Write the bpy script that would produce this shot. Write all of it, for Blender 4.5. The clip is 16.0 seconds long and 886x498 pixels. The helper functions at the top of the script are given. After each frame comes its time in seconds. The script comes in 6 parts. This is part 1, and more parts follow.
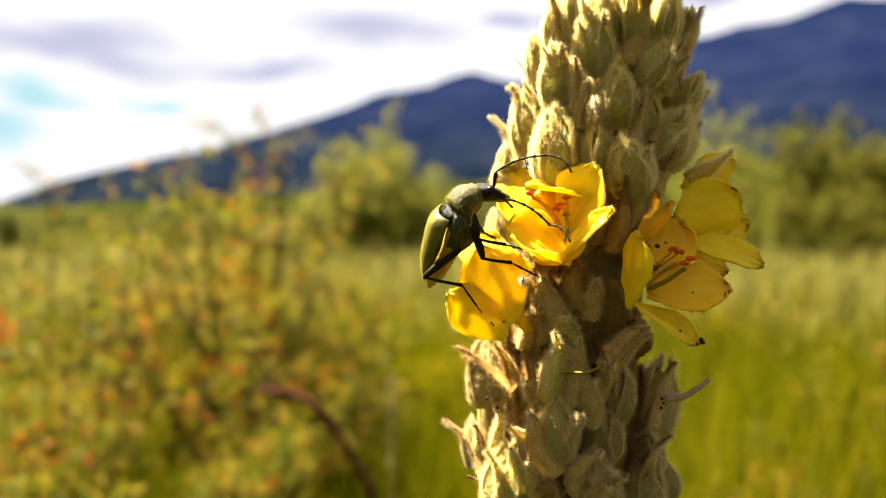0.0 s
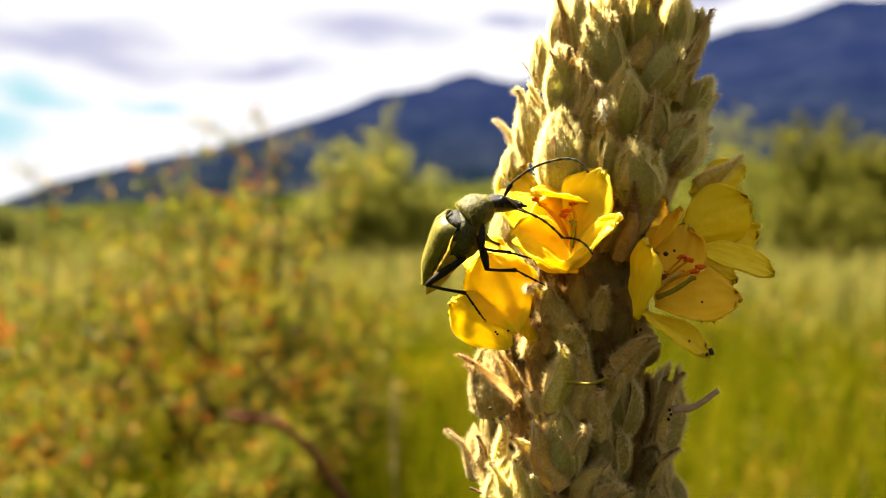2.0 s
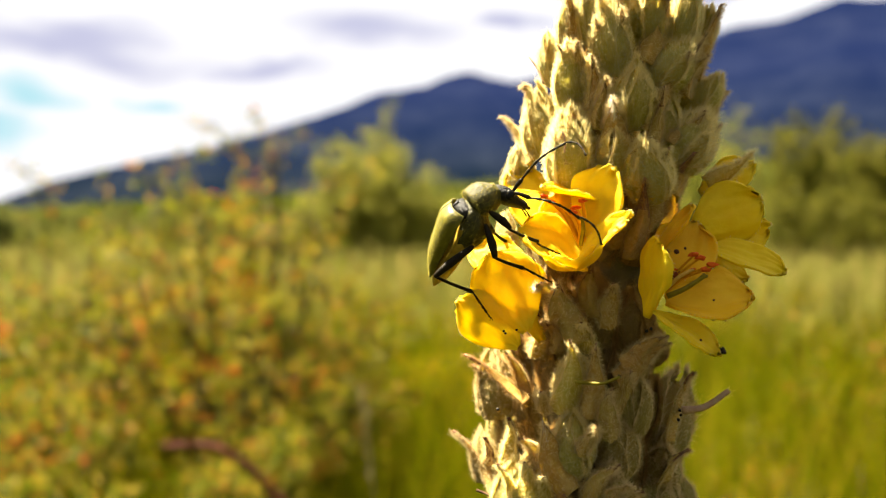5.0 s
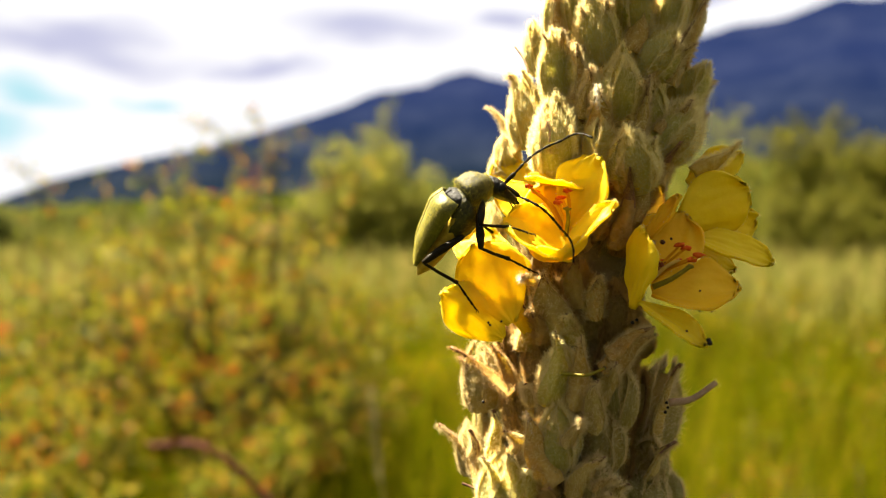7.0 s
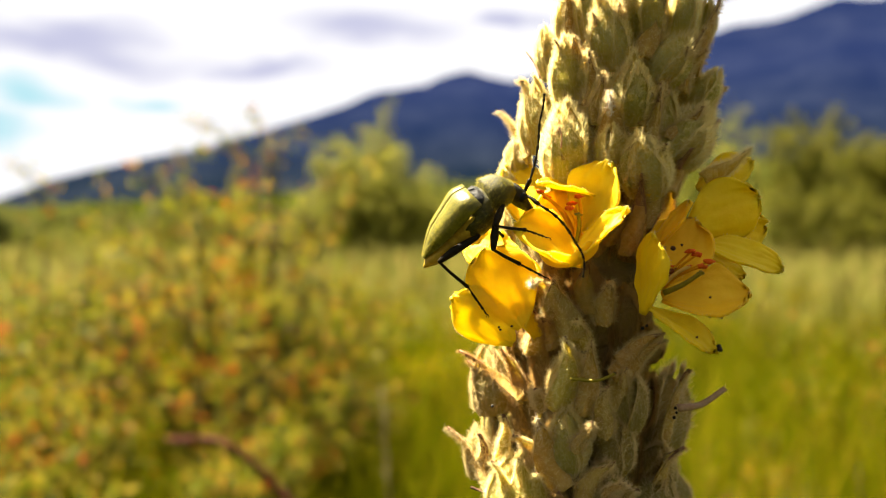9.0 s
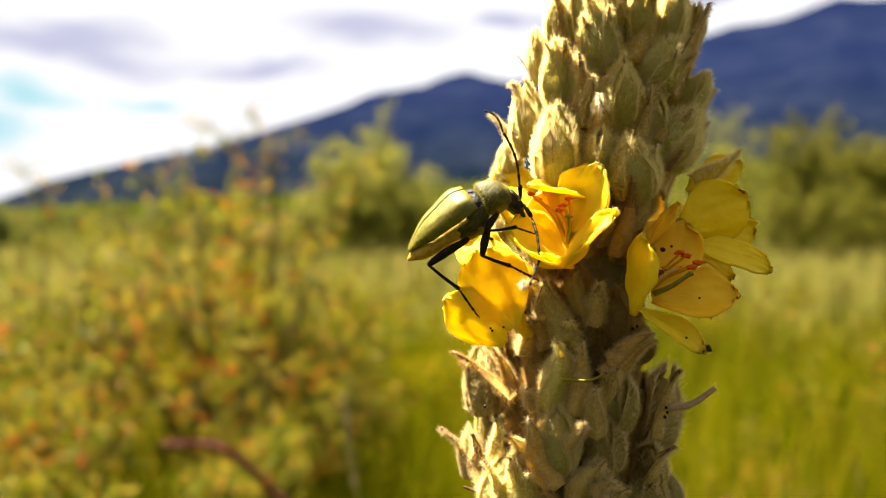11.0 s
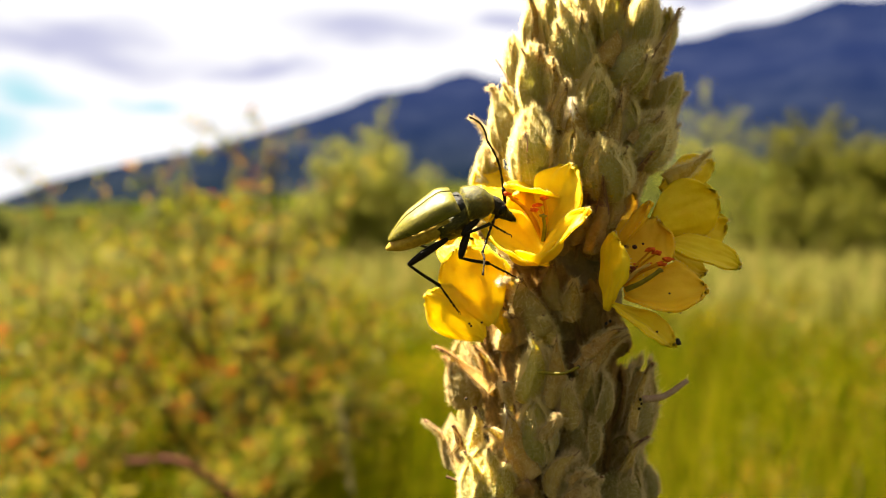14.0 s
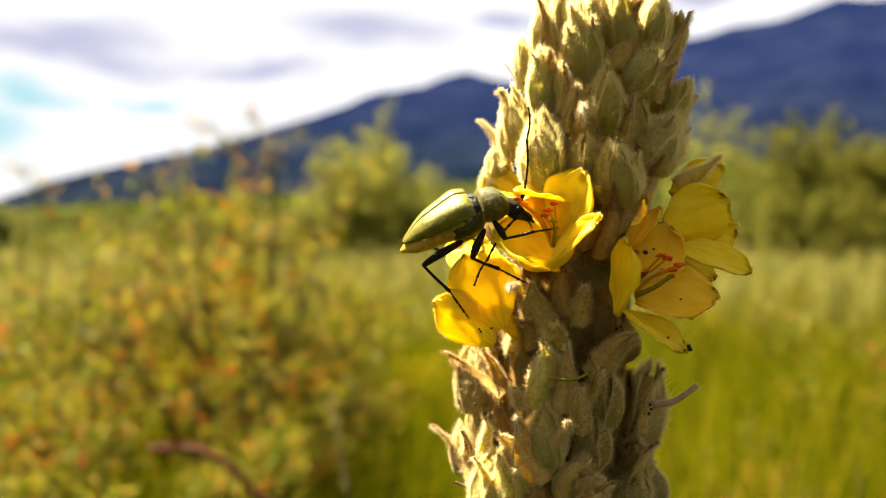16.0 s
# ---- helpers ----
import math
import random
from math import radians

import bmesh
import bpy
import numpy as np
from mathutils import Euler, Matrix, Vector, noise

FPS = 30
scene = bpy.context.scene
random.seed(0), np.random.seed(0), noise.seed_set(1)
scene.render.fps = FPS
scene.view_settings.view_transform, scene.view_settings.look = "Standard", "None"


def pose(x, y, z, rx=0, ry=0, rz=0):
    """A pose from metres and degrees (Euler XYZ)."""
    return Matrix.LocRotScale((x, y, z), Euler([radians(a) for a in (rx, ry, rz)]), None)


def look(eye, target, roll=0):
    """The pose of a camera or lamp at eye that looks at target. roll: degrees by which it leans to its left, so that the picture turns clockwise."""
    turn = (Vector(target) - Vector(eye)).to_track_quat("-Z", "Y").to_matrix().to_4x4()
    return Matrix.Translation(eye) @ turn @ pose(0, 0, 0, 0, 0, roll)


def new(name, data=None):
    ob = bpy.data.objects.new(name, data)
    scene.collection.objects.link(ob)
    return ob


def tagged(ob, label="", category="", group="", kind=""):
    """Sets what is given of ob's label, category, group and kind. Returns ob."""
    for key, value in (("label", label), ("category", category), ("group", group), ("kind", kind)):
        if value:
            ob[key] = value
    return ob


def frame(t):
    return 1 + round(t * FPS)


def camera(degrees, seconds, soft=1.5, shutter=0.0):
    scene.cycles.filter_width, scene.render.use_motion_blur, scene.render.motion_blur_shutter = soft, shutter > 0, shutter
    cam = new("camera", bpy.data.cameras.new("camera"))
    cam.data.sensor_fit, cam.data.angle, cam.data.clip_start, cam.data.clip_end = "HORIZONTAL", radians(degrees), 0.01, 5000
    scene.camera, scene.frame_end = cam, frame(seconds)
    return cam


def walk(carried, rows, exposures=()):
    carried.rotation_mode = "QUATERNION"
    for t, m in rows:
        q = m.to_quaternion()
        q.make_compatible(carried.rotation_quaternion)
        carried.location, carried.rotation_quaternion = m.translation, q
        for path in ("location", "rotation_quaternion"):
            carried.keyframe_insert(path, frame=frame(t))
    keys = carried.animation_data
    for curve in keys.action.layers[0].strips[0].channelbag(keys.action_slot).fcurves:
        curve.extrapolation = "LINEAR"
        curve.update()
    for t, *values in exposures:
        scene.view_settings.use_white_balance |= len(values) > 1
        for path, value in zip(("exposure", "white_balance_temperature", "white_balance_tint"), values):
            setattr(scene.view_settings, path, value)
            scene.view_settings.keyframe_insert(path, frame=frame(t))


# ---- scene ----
# A green longhorn beetle on a flowering mullein spike, before a meadow and mountains.
# Small things are given in millimetres in the upright frame HOME that the camera has at the start
# (x to the side, y away from the lens, z up); the landscape is in metres.
MM = 0.001
HOME = pose(0, 0, 1.25, -2.36, 0, 0)
LENS = 60.0

# ---- camera ----
cam = camera(LENS, 16.0, 1.05)
cam.data.dof.use_dof = True
cam.data.dof.focus_distance = 0.0792
cam.data.dof.aperture_fstop = 19.8
LENS_ROWS = [
    (0.0, 0.0, 0.0), (1.0, -0.084, 0.02), (2.0, -0.127, 0.04), (3.0, -0.211, 0.04), (4.0, -0.253, 0.02), (6.5, -0.359, -0.063),
    (9.0, -0.401, -0.084), (11.5, -0.464, -0.021), (16.0, -0.464, 0.0)]
walk(cam, [(t, pose(0, 0, 1.25, 90 - 2.36 + dv, 0, yaw)) for t, yaw, dv in LENS_ROWS], [(0.0, 3.55), (16.0, 3.55)])

# ---- sky and sun ----
SUN_AZIMUTH, SUN_HEIGHT = -56.0, 63.0


def make_world():
    world = bpy.data.worlds.new("sky")
    scene.world = world
    world.use_nodes = True
    nt = world.node_tree
    nt.nodes.clear()
    out = nt.nodes.new("ShaderNodeOutputWorld")
    sky = nt.nodes.new("ShaderNodeTexSky")
    sky.sky_type, sky.sun_disc = "NISHITA", False
    sky.sun_elevation, sky.sun_rotation = radians(SUN_HEIGHT), radians(SUN_AZIMUTH)
    sky.air_density, sky.dust_density = 1.0, 0.6
    blue = nt.nodes.new("ShaderNodeBackground")
    blue.inputs["Strength"].default_value = 0.002
    nt.links.new(sky.outputs[0], blue.inputs["Color"])
    coord = nt.nodes.new("ShaderNodeTexCoord")
    big = nt.nodes.new("ShaderNodeTexNoise")
    big.inputs["Scale"].default_value, big.inputs["Detail"].default_value = 5.0, 5.0
    stretch = nt.nodes.new("ShaderNodeMapping")
    stretch.inputs["Scale"].default_value = (1.0, 1.0, 2.6)
    nt.links.new(coord.outputs["Generated"], stretch.inputs["Vector"])
    nt.links.new(stretch.outputs[0], big.inputs["Vector"])
    # the view direction, ruffled so that the clouds get ragged rims
    ruffle = nt.nodes.new("ShaderNodeVectorMath")
    ruffle.operation = "MULTIPLY_ADD"
    ruffle.inputs[1].default_value = (0.2, 0.2, 0.13)
    nt.links.new(big.outputs["Color"], ruffle.inputs[0])
    nt.links.new(coord.outputs["Generated"], ruffle.inputs[2])

    def patch(azimuth, height, wide, high, lo, hi):
        """A soft oval of sky round a direction: 1 inside, 0 outside."""
        a, h = radians(azimuth), radians(height)
        centre = Vector((math.sin(a) * math.cos(h), math.cos(a) * math.cos(h), math.sin(h))) + Vector((0.1, 0.1, 0.065))
        sub = nt.nodes.new("ShaderNodeVectorMath")
        sub.operation = "SUBTRACT"
        sub.inputs[1].default_value = centre
        nt.links.new(ruffle.outputs[0], sub.inputs[0])
        size = nt.nodes.new("ShaderNodeVectorMath")
        size.operation = "DIVIDE"
        size.inputs[1].default_value = (wide, 1.0, high)
        nt.links.new(sub.outputs[0], size.inputs[0])
        length = nt.nodes.new("ShaderNodeVectorMath")
        length.operation = "LENGTH"
        nt.links.new(size.outputs[0], length.inputs[0])
        fall = nt.nodes.new("ShaderNodeMapRange")
        fall.interpolation_type = "SMOOTHSTEP"
        fall.inputs["From Min"].default_value, fall.inputs["From Max"].default_value = hi, lo
        nt.links.new(length.outputs["Value"], fall.inputs["Value"])
        return fall.outputs[0]

    def either(sockets):
        last = sockets[0]
        for s in sockets[1:]:
            m = nt.nodes.new("ShaderNodeMath")
            m.operation = "MAXIMUM"
            nt.links.new(last, m.inputs[0]), nt.links.new(s, m.inputs[1])
            last = m.outputs[0]
        return last

    grey = either([patch(-26.0, 11.2, 0.115, 0.026, 0.1, 1.6), patch(-4.6, 14.0, 0.105, 0.028, 0.1, 1.6),
                   patch(-14.0, 10.8, 0.075, 0.018, 0.1, 1.7), patch(6.2, 14.6, 0.05, 0.02, 0.3, 1.3), patch(20.0, 16.6, 0.04, 0.02, 0.3, 1.3)])
    holes = either([patch(-27.8, 7.3, 0.055, 0.022, 0.2, 1.2), patch(-21.0, 7.4, 0.036, 0.018, 0.2, 1.2), patch(-32.0, 5.5, 0.05, 0.02, 0.2, 1.4)])
    tone = nt.nodes.new("ShaderNodeMixRGB")
    tone.inputs[1].default_value, tone.inputs[2].default_value = (0.092, 0.091, 0.093, 1), (0.052, 0.0525, 0.069, 1)
    nt.links.new(grey, tone.inputs[0])
    clear = nt.nodes.new("ShaderNodeMixRGB")
    clear.inputs[2].default_value = (0.045, 0.072, 0.079, 1)
    nt.links.new(holes, clear.inputs[0]), nt.links.new(tone.outputs[0], clear.inputs[1])
    cloud = nt.nodes.new("ShaderNodeBackground")
    cloud.inputs["Strength"].default_value = 1.0
    nt.links.new(clear.outputs[0], cloud.inputs["Color"])
    # the cover thins out away from the sun's half of the sky
    cover = nt.nodes.new("ShaderNodeMapRange")
    cover.inputs["From Min"].default_value, cover.inputs["From Max"].default_value = -1.65, 0.4
    apart = nt.nodes.new("ShaderNodeSeparateXYZ")
    nt.links.new(coord.outputs["Generated"], apart.inputs[0])
    nt.links.new(apart.outputs["Y"], cover.inputs["Value"])
    mix = nt.nodes.new("ShaderNodeMixShader")
    nt.links.new(cover.outputs[0], mix.inputs[0]), nt.links.new(blue.outputs[0], mix.inputs[1]), nt.links.new(cloud.outputs[0], mix.inputs[2])
    nt.links.new(mix.outputs[0], out.inputs[0])


make_world()
sun = new("sun", bpy.data.lights.new("sun", "SUN"))
sun.data.energy, sun.data.angle, sun.data.color = 4.2, radians(0.55), (1.0, 0.89, 0.68)
_a, _h = radians(SUN_AZIMUTH), radians(SUN_HEIGHT)
sun.matrix_basis = look(Vector((math.sin(_a) * math.cos(_h), math.cos(_a) * math.cos(_h), math.sin(_h))) * 20, (0, 0, 0))


# ---- materials ----
def material(name):
    m = bpy.data.materials.new(name)
    m.use_nodes = True
    nt = m.node_tree
    nt.nodes.clear()
    return m, nt, nt.nodes.new("ShaderNodeOutputMaterial")


def noise_node(nt, scale, detail=4.0, rough=0.6, stretch=None):
    coord = nt.nodes.new("ShaderNodeTexCoord")
    n = nt.nodes.new("ShaderNodeTexNoise")
    n.inputs["Scale"].default_value, n.inputs["Detail"].default_value, n.inputs["Roughness"].default_value = scale, detail, rough
    if stretch:
        mp = nt.nodes.new("ShaderNodeMapping")
        mp.inputs["Scale"].default_value = stretch
        nt.links.new(coord.outputs["Object"], mp.inputs["Vector"])
        nt.links.new(mp.outputs[0], n.inputs["Vector"])
    else:
        nt.links.new(coord.outputs["Object"], n.inputs["Vector"])
    return n.outputs["Fac"]


def ramp_node(nt, fac, stops):
    r = nt.nodes.new("ShaderNodeValToRGB")
    while len(r.color_ramp.elements) < len(stops):
        r.color_ramp.elements.new(0.5)
    for e, (p, c) in zip(r.color_ramp.elements, stops):
        e.position, e.color = p, (*c, 1)
    nt.links.new(fac, r.inputs[0])
    return r.outputs[0]


def mixed(nt, a, b, fac, mode="MIX"):
    m = nt.nodes.new("ShaderNodeMixRGB")
    m.blend_type = mode
    for i, v in ((0, fac), (1, a), (2, b)):
        if isinstance(v, (int, float)):
            m.inputs[i].default_value = v
        elif isinstance(v, tuple):
            m.inputs[i].default_value = (*v, 1)
        else:
            nt.links.new(v, m.inputs[i])
    return m.outputs[0]


def surface(nt, out, colour, rough=0.6, metal=0.0, through_light=0.0, bump=None, bump_size=0.0002, sheen=0.0, gloss=0.5, thin=None, soft=0.0):
    p = nt.nodes.new("ShaderNodeBsdfPrincipled")
    if isinstance(colour, tuple):
        p.inputs["Base Color"].default_value = (*colour, 1)
    else:
        nt.links.new(colour, p.inputs["Base Color"])
    p.inputs["Roughness"].default_value, p.inputs["Metallic"].default_value = rough, metal
    p.inputs["Specular IOR Level"].default_value = gloss
    if sheen:
        p.inputs["Sheen Weight"].default_value, p.inputs["Sheen Roughness"].default_value = sheen * 0.12, 0.5
        p.inputs["Sheen Tint"].default_value = (0.95, 0.78, 0.40, 1)
    if soft:
        p.inputs["Subsurface Weight"].default_value, p.inputs["Subsurface Scale"].default_value = soft, 1.0
        p.inputs["Subsurface Radius"].default_value = (0.0024, 0.0017, 0.0006)
    if bump is not None:
        b = nt.nodes.new("ShaderNodeBump")
        b.inputs["Distance"].default_value, b.inputs["Strength"].default_value = bump_size, 0.8
        nt.links.new(bump, b.inputs["Height"])
        nt.links.new(b.outputs[0], p.inputs["Normal"])
    last = p.outputs[0]
    if through_light:
        t = nt.nodes.new("ShaderNodeBsdfTranslucent")
        c = thin if thin is not None else colour
        if isinstance(c, tuple):
            t.inputs[0].default_value = (*c, 1)
        else:
            nt.links.new(c, t.inputs[0])
        m = nt.nodes.new("ShaderNodeMixShader")
        m.inputs[0].default_value = through_light
        nt.links.new(last, m.inputs[1]), nt.links.new(t.outputs[0], m.inputs[2])
        last = m.outputs[0]
    nt.links.new(last, out.inputs[0])


def random_of(nt, island=False):
    if island:
        return nt.nodes.new("ShaderNodeNewGeometry").outputs["Random Per Island"]
    return nt.nodes.new("ShaderNodeObjectInfo").outputs["Random"]


def bud_material(name, stops, light=0.25, unit=1.0, soft=0.3, down=(0.60, 0.55, 0.30), dirt=0.25):
    """Felted skin: patchy green or dry ground under pale down, with dirt caught in it."""
    m, nt, out = material(name)
    wool = noise_node(nt, 1500 * unit, 5, 0.7)
    patchy = noise_node(nt, 300 * unit, 4, 0.65)
    base = ramp_node(nt, patchy, stops)
    base = mixed(nt, base, down, ramp_node(nt, wool, [(0.38, (0.1, 0.1, 0.1)), (0.68, (0.85, 0.85, 0.85))]))
    own = ramp_node(nt, random_of(nt), [(0.0, (0.80, 0.86, 0.70)), (0.5, (1.0, 0.97, 0.86)), (1.0, (0.94, 0.80, 0.66))])
    base = mixed(nt, base, own, 0.9, "MULTIPLY")
    grime = ramp_node(nt, noise_node(nt, 620 * unit, 3, 0.8), [(0.62, (1, 1, 1)), (0.74, (0.42, 0.28, 0.16))])
    base = mixed(nt, base, grime, dirt, "MULTIPLY")
    surface(nt, out, base, 0.9, 0, light * 0.5, noise_node(nt, 2600 * unit, 5, 0.75), 0.00015 / unit, 2.0, 0.04, soft=soft)
    return m


M_BUD = bud_material("woolly_green", [(0.3, (0.33, 0.27, 0.035)), (0.55, (0.50, 0.39, 0.075)), (0.8, (0.62, 0.48, 0.13))], 0.36, soft=0.5, down=(0.58, 0.45, 0.13))
# brown of withered bracts that also carries the shade under the flowers
M_SHADE_BROWN = bud_material("felted_shade_brown", [(0.25, (0.20, 0.105, 0.022)), (0.5, (0.34, 0.20, 0.05)), (0.75, (0.46, 0.29, 0.08))], 0.3, soft=0.3, down=(0.50, 0.33, 0.12), dirt=0.5)
M_BRACT = bud_material("woolly_dry", [(0.25, (0.25, 0.135, 0.035)), (0.5, (0.38, 0.24, 0.065)), (0.75, (0.48, 0.345, 0.10))], 0.3, soft=0.3, down=(0.52, 0.39, 0.135), dirt=0.6)
# the buds are one unit wide and high before they are scaled, about 5 mm
M_CALYX = bud_material("woolly_calyx", [(0.3, (0.50, 0.395, 0.055)), (0.5, (0.70, 0.545, 0.11)), (0.7, (0.80, 0.635, 0.19))], 0.36, 0.0055, soft=0.5, down=(0.86, 0.68, 0.22))
# withered brown, deepened to paint the shade of the gaps between buds
M_SHADE_CALYX = bud_material("withered_shade_calyx", [(0.25, (0.11, 0.058, 0.012)), (0.5, (0.19, 0.115, 0.026)), (0.75, (0.30, 0.19, 0.05))], 0.2, 0.0055, soft=0.2, down=(0.31, 0.20, 0.065), dirt=0.7)
# drying calyx, its colour darkened for the shade cast by the flowers above
M_DRY_SHADE_CALYX = bud_material("drying_shade_calyx", [(0.25, (0.25, 0.185, 0.04)), (0.5, (0.37, 0.28, 0.068)), (0.75, (0.50, 0.39, 0.11))], 0.3, 0.0055, soft=0.35, down=(0.52, 0.40, 0.14), dirt=0.5)


def hair_material(name, colour, light=0.5):
    m, nt, out = material(name)
    tone = mixed(nt, colour, tuple(c * 0.75 for c in colour), random_of(nt, True))
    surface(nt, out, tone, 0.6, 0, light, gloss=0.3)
    return m


M_HAIR = hair_material("pale_hairs", (0.92, 0.79, 0.37), 0.6)
M_TAN_HAIR = hair_material("tan_hairs", (0.76, 0.60, 0.29), 0.55)
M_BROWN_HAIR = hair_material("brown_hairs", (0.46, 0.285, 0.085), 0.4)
M_TUFT = hair_material("white_tuft", (0.88, 0.85, 0.76))
M_GOLD_HAIR = hair_material("golden_hairs", (0.36, 0.31, 0.04))


def petal_material(name, deep=1.0):
    """Thin velvety petal skin with fine veins along and a few paler patches."""
    m, nt, out = material(name)
    veins = noise_node(nt, 420, 5, 0.7)
    big = noise_node(nt, 130, 3)
    base = ramp_node(nt, big, [(0.3, (0.92, 0.71 * deep, 0.008)), (0.7, (0.96, 0.79 * deep, 0.020))])
    base = mixed(nt, base, (0.84, 0.58 * deep, 0.005), ramp_node(nt, veins, [(0.4, (0, 0, 0)), (0.7, (0.8, 0.8, 0.8))]))
    thin = ramp_node(nt, big, [(0.3, (0.84, 0.63 * deep, 0.004)), (0.7, (0.90, 0.71 * deep, 0.010))])
    surface(nt, out, base, 0.5, 0, 0.46, noise_node(nt, 700, 5, 0.7), 0.0003, 0.3, 0.25, thin)
    return m


M_PETAL, M_THROAT = petal_material("yellow_petal"), petal_material("orange_throat", 0.84)


def simple(name, dark, light, scale, rough=0.6, metal=0.0, through_light=0.0, bump=0.0, sheen=0.0, gloss=0.12, stretch=None):
    m, nt, out = material(name)
    n = noise_node(nt, scale, 5, 0.65, stretch)
    c = ramp_node(nt, n, [(0.3, dark), (0.7, light)])
    surface(nt, out, c, rough, metal, through_light, n if bump else None, bump, sheen, gloss)
    return m


M_STEM = simple("woolly_stem", (0.10, 0.08, 0.03), (0.22, 0.17, 0.08), 400, 0.9, 0, 0.0, 0.0003, 0.3)
M_ANTHER = simple("red_anther", (0.50, 0.045, 0.003), (0.80, 0.17, 0.008), 2500, 0.7, 0, 0.2, 0.0001)
M_PURPLE = simple("purple_brown_wool", (0.10, 0.02, 0.008), (0.26, 0.07, 0.02), 2500, 0.9, 0, 0.1, 0.0002)
M_PALE_FILAMENT = simple("pale_filament", (0.62, 0.40, 0.06), (0.78, 0.56, 0.14), 1500, 0.6, 0, 0.4, 0.0001)
M_FILAMENT = simple("orange_filament", (0.62, 0.26, 0.004), (0.78, 0.42, 0.008), 1500, 0.6, 0, 0.4, 0.0001)
M_STYLE = simple("green_style", (0.16, 0.125, 0.008), (0.26, 0.20, 0.014), 1500, 0.5, 0, 0.2, 0.00005)
M_WITHERED = simple("withered_brown", (0.02, 0.01, 0.006), (0.09, 0.045, 0.022), 1200, 0.9, 0, 0.0, 0.0003)
M_SPECK = simple("black_speck", (0.006, 0.005, 0.004), (0.03, 0.02, 0.015), 3000, 0.5, 0, 0.0, 0.0001)
M_TIP = simple("dry_brown_tip", (0.09, 0.04, 0.022), (0.27, 0.14, 0.075), 900, 0.8, 0, 0.1, 0.0002)
M_DRY = simple("pink_dry", (0.34, 0.20, 0.12), (0.48, 0.34, 0.21), 900, 0.85, 0, 0.2, 0.0002, 0.3)

M_ELYTRA = simple("dusty_green_wing_case", (0.045, 0.042, 0.001), (0.150, 0.132, 0.005), 1900, 0.42, 0.0, 0.0, 0.00012, 0.0, 0.4, (0.3, 1, 1))
M_THORAX = simple("velvet_olive", (0.016, 0.015, 0.0015), (0.070, 0.062, 0.006), 2200, 0.5, 0.0, 0.0, 0.0003, 0.1, 0.25)
M_BELLY = simple("yellow_belly", (0.30, 0.18, 0.015), (0.52, 0.36, 0.04), 1500, 0.45, 0.0, 0.2, 0.00012, 0.0, 0.2)
M_BLACK = simple("black_shell", (0.004, 0.004, 0.003), (0.016, 0.014, 0.009), 2500, 0.45, 0.0, 0.0, 0.0003, 0.0, 0.15)
M_EYE = simple("black_eye", (0.003, 0.003, 0.003), (0.012, 0.011, 0.010), 6000, 0.16, 0, 0.0, 0.00004)
M_LEG = simple("dark_leg", (0.004, 0.003, 0.0015), (0.02, 0.014, 0.005), 2500, 0.4, 0.0, 0.0, 0.00008, 0.0, 0.06)


def foliage(name, stops, light=0.5, rough=0.5, gloss=0.0):
    m, nt, out = material(name)
    c = ramp_node(nt, random_of(nt, True), stops)
    c = mixed(nt, c, ramp_node(nt, noise_node(nt, 1.1, 3), [(0.3, (0.72, 0.72, 0.72)), (0.7, (1.0, 1.0, 1.0))]), 0.7, "MULTIPLY")
    surface(nt, out, c, rough, 0, light, gloss=gloss)
    return m


M_SHRUB = foliage("autumn_leaves", [(0.0, (0.0424, 0.0636, 0.0026)), (0.45, (0.1193, 0.1246, 0.0066)), (0.78, (0.2318, 0.1921, 0.0159)), (0.94, (0.2782, 0.1524, 0.0159)), (0.99, (0.2914, 0.0596, 0.0092))], 0.5, 0.5, 0.05)
M_SPRAY = foliage("reddish_leaves", [(0.0, (0.1536, 0.1600, 0.0077)), (0.5, (0.2432, 0.1664, 0.0102)), (0.8, (0.2944, 0.0960, 0.0128)), (1.0, (0.3200, 0.0448, 0.0154))])
M_WEED = foliage("weed_leaves", [(0.0, (0.0641, 0.0823, 0.0017)), (0.5, (0.1420, 0.1262, 0.0026)), (0.9, (0.2273, 0.1627, 0.0049)), (1.0, (0.2429, 0.1024, 0.0065))])
M_WILLOW = foliage("willow_leaves", [(0.0, (0.085, 0.098, 0.009)), (0.5, (0.165, 0.165, 0.018)), (1.0, (0.26, 0.23, 0.042))], 0.55, 0.45, 0.05)
M_ALDER = foliage("olive_bush_leaves", [(0.0, (0.045, 0.052, 0.005)), (0.5, (0.085, 0.085, 0.009)), (1.0, (0.150, 0.130, 0.018))], 0.5, 0.45, 0.03)
M_FARLEAF = foliage("far_leaves", [(0.0, (0.045, 0.060, 0.014)), (0.5, (0.090, 0.098, 0.022)), (1.0, (0.140, 0.130, 0.034))])
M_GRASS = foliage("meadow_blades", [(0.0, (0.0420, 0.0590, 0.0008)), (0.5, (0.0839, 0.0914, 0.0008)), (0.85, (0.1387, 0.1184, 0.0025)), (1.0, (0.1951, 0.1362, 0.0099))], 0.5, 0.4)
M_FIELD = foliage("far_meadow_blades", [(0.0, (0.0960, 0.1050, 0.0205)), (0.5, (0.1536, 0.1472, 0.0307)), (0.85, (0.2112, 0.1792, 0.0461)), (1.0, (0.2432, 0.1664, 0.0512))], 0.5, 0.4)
M_RED = foliage("red_leaves", [(0.0, (0.22, 0.06, 0.010)), (0.5, (0.30, 0.045, 0.012)), (1.0, (0.34, 0.10, 0.014))])
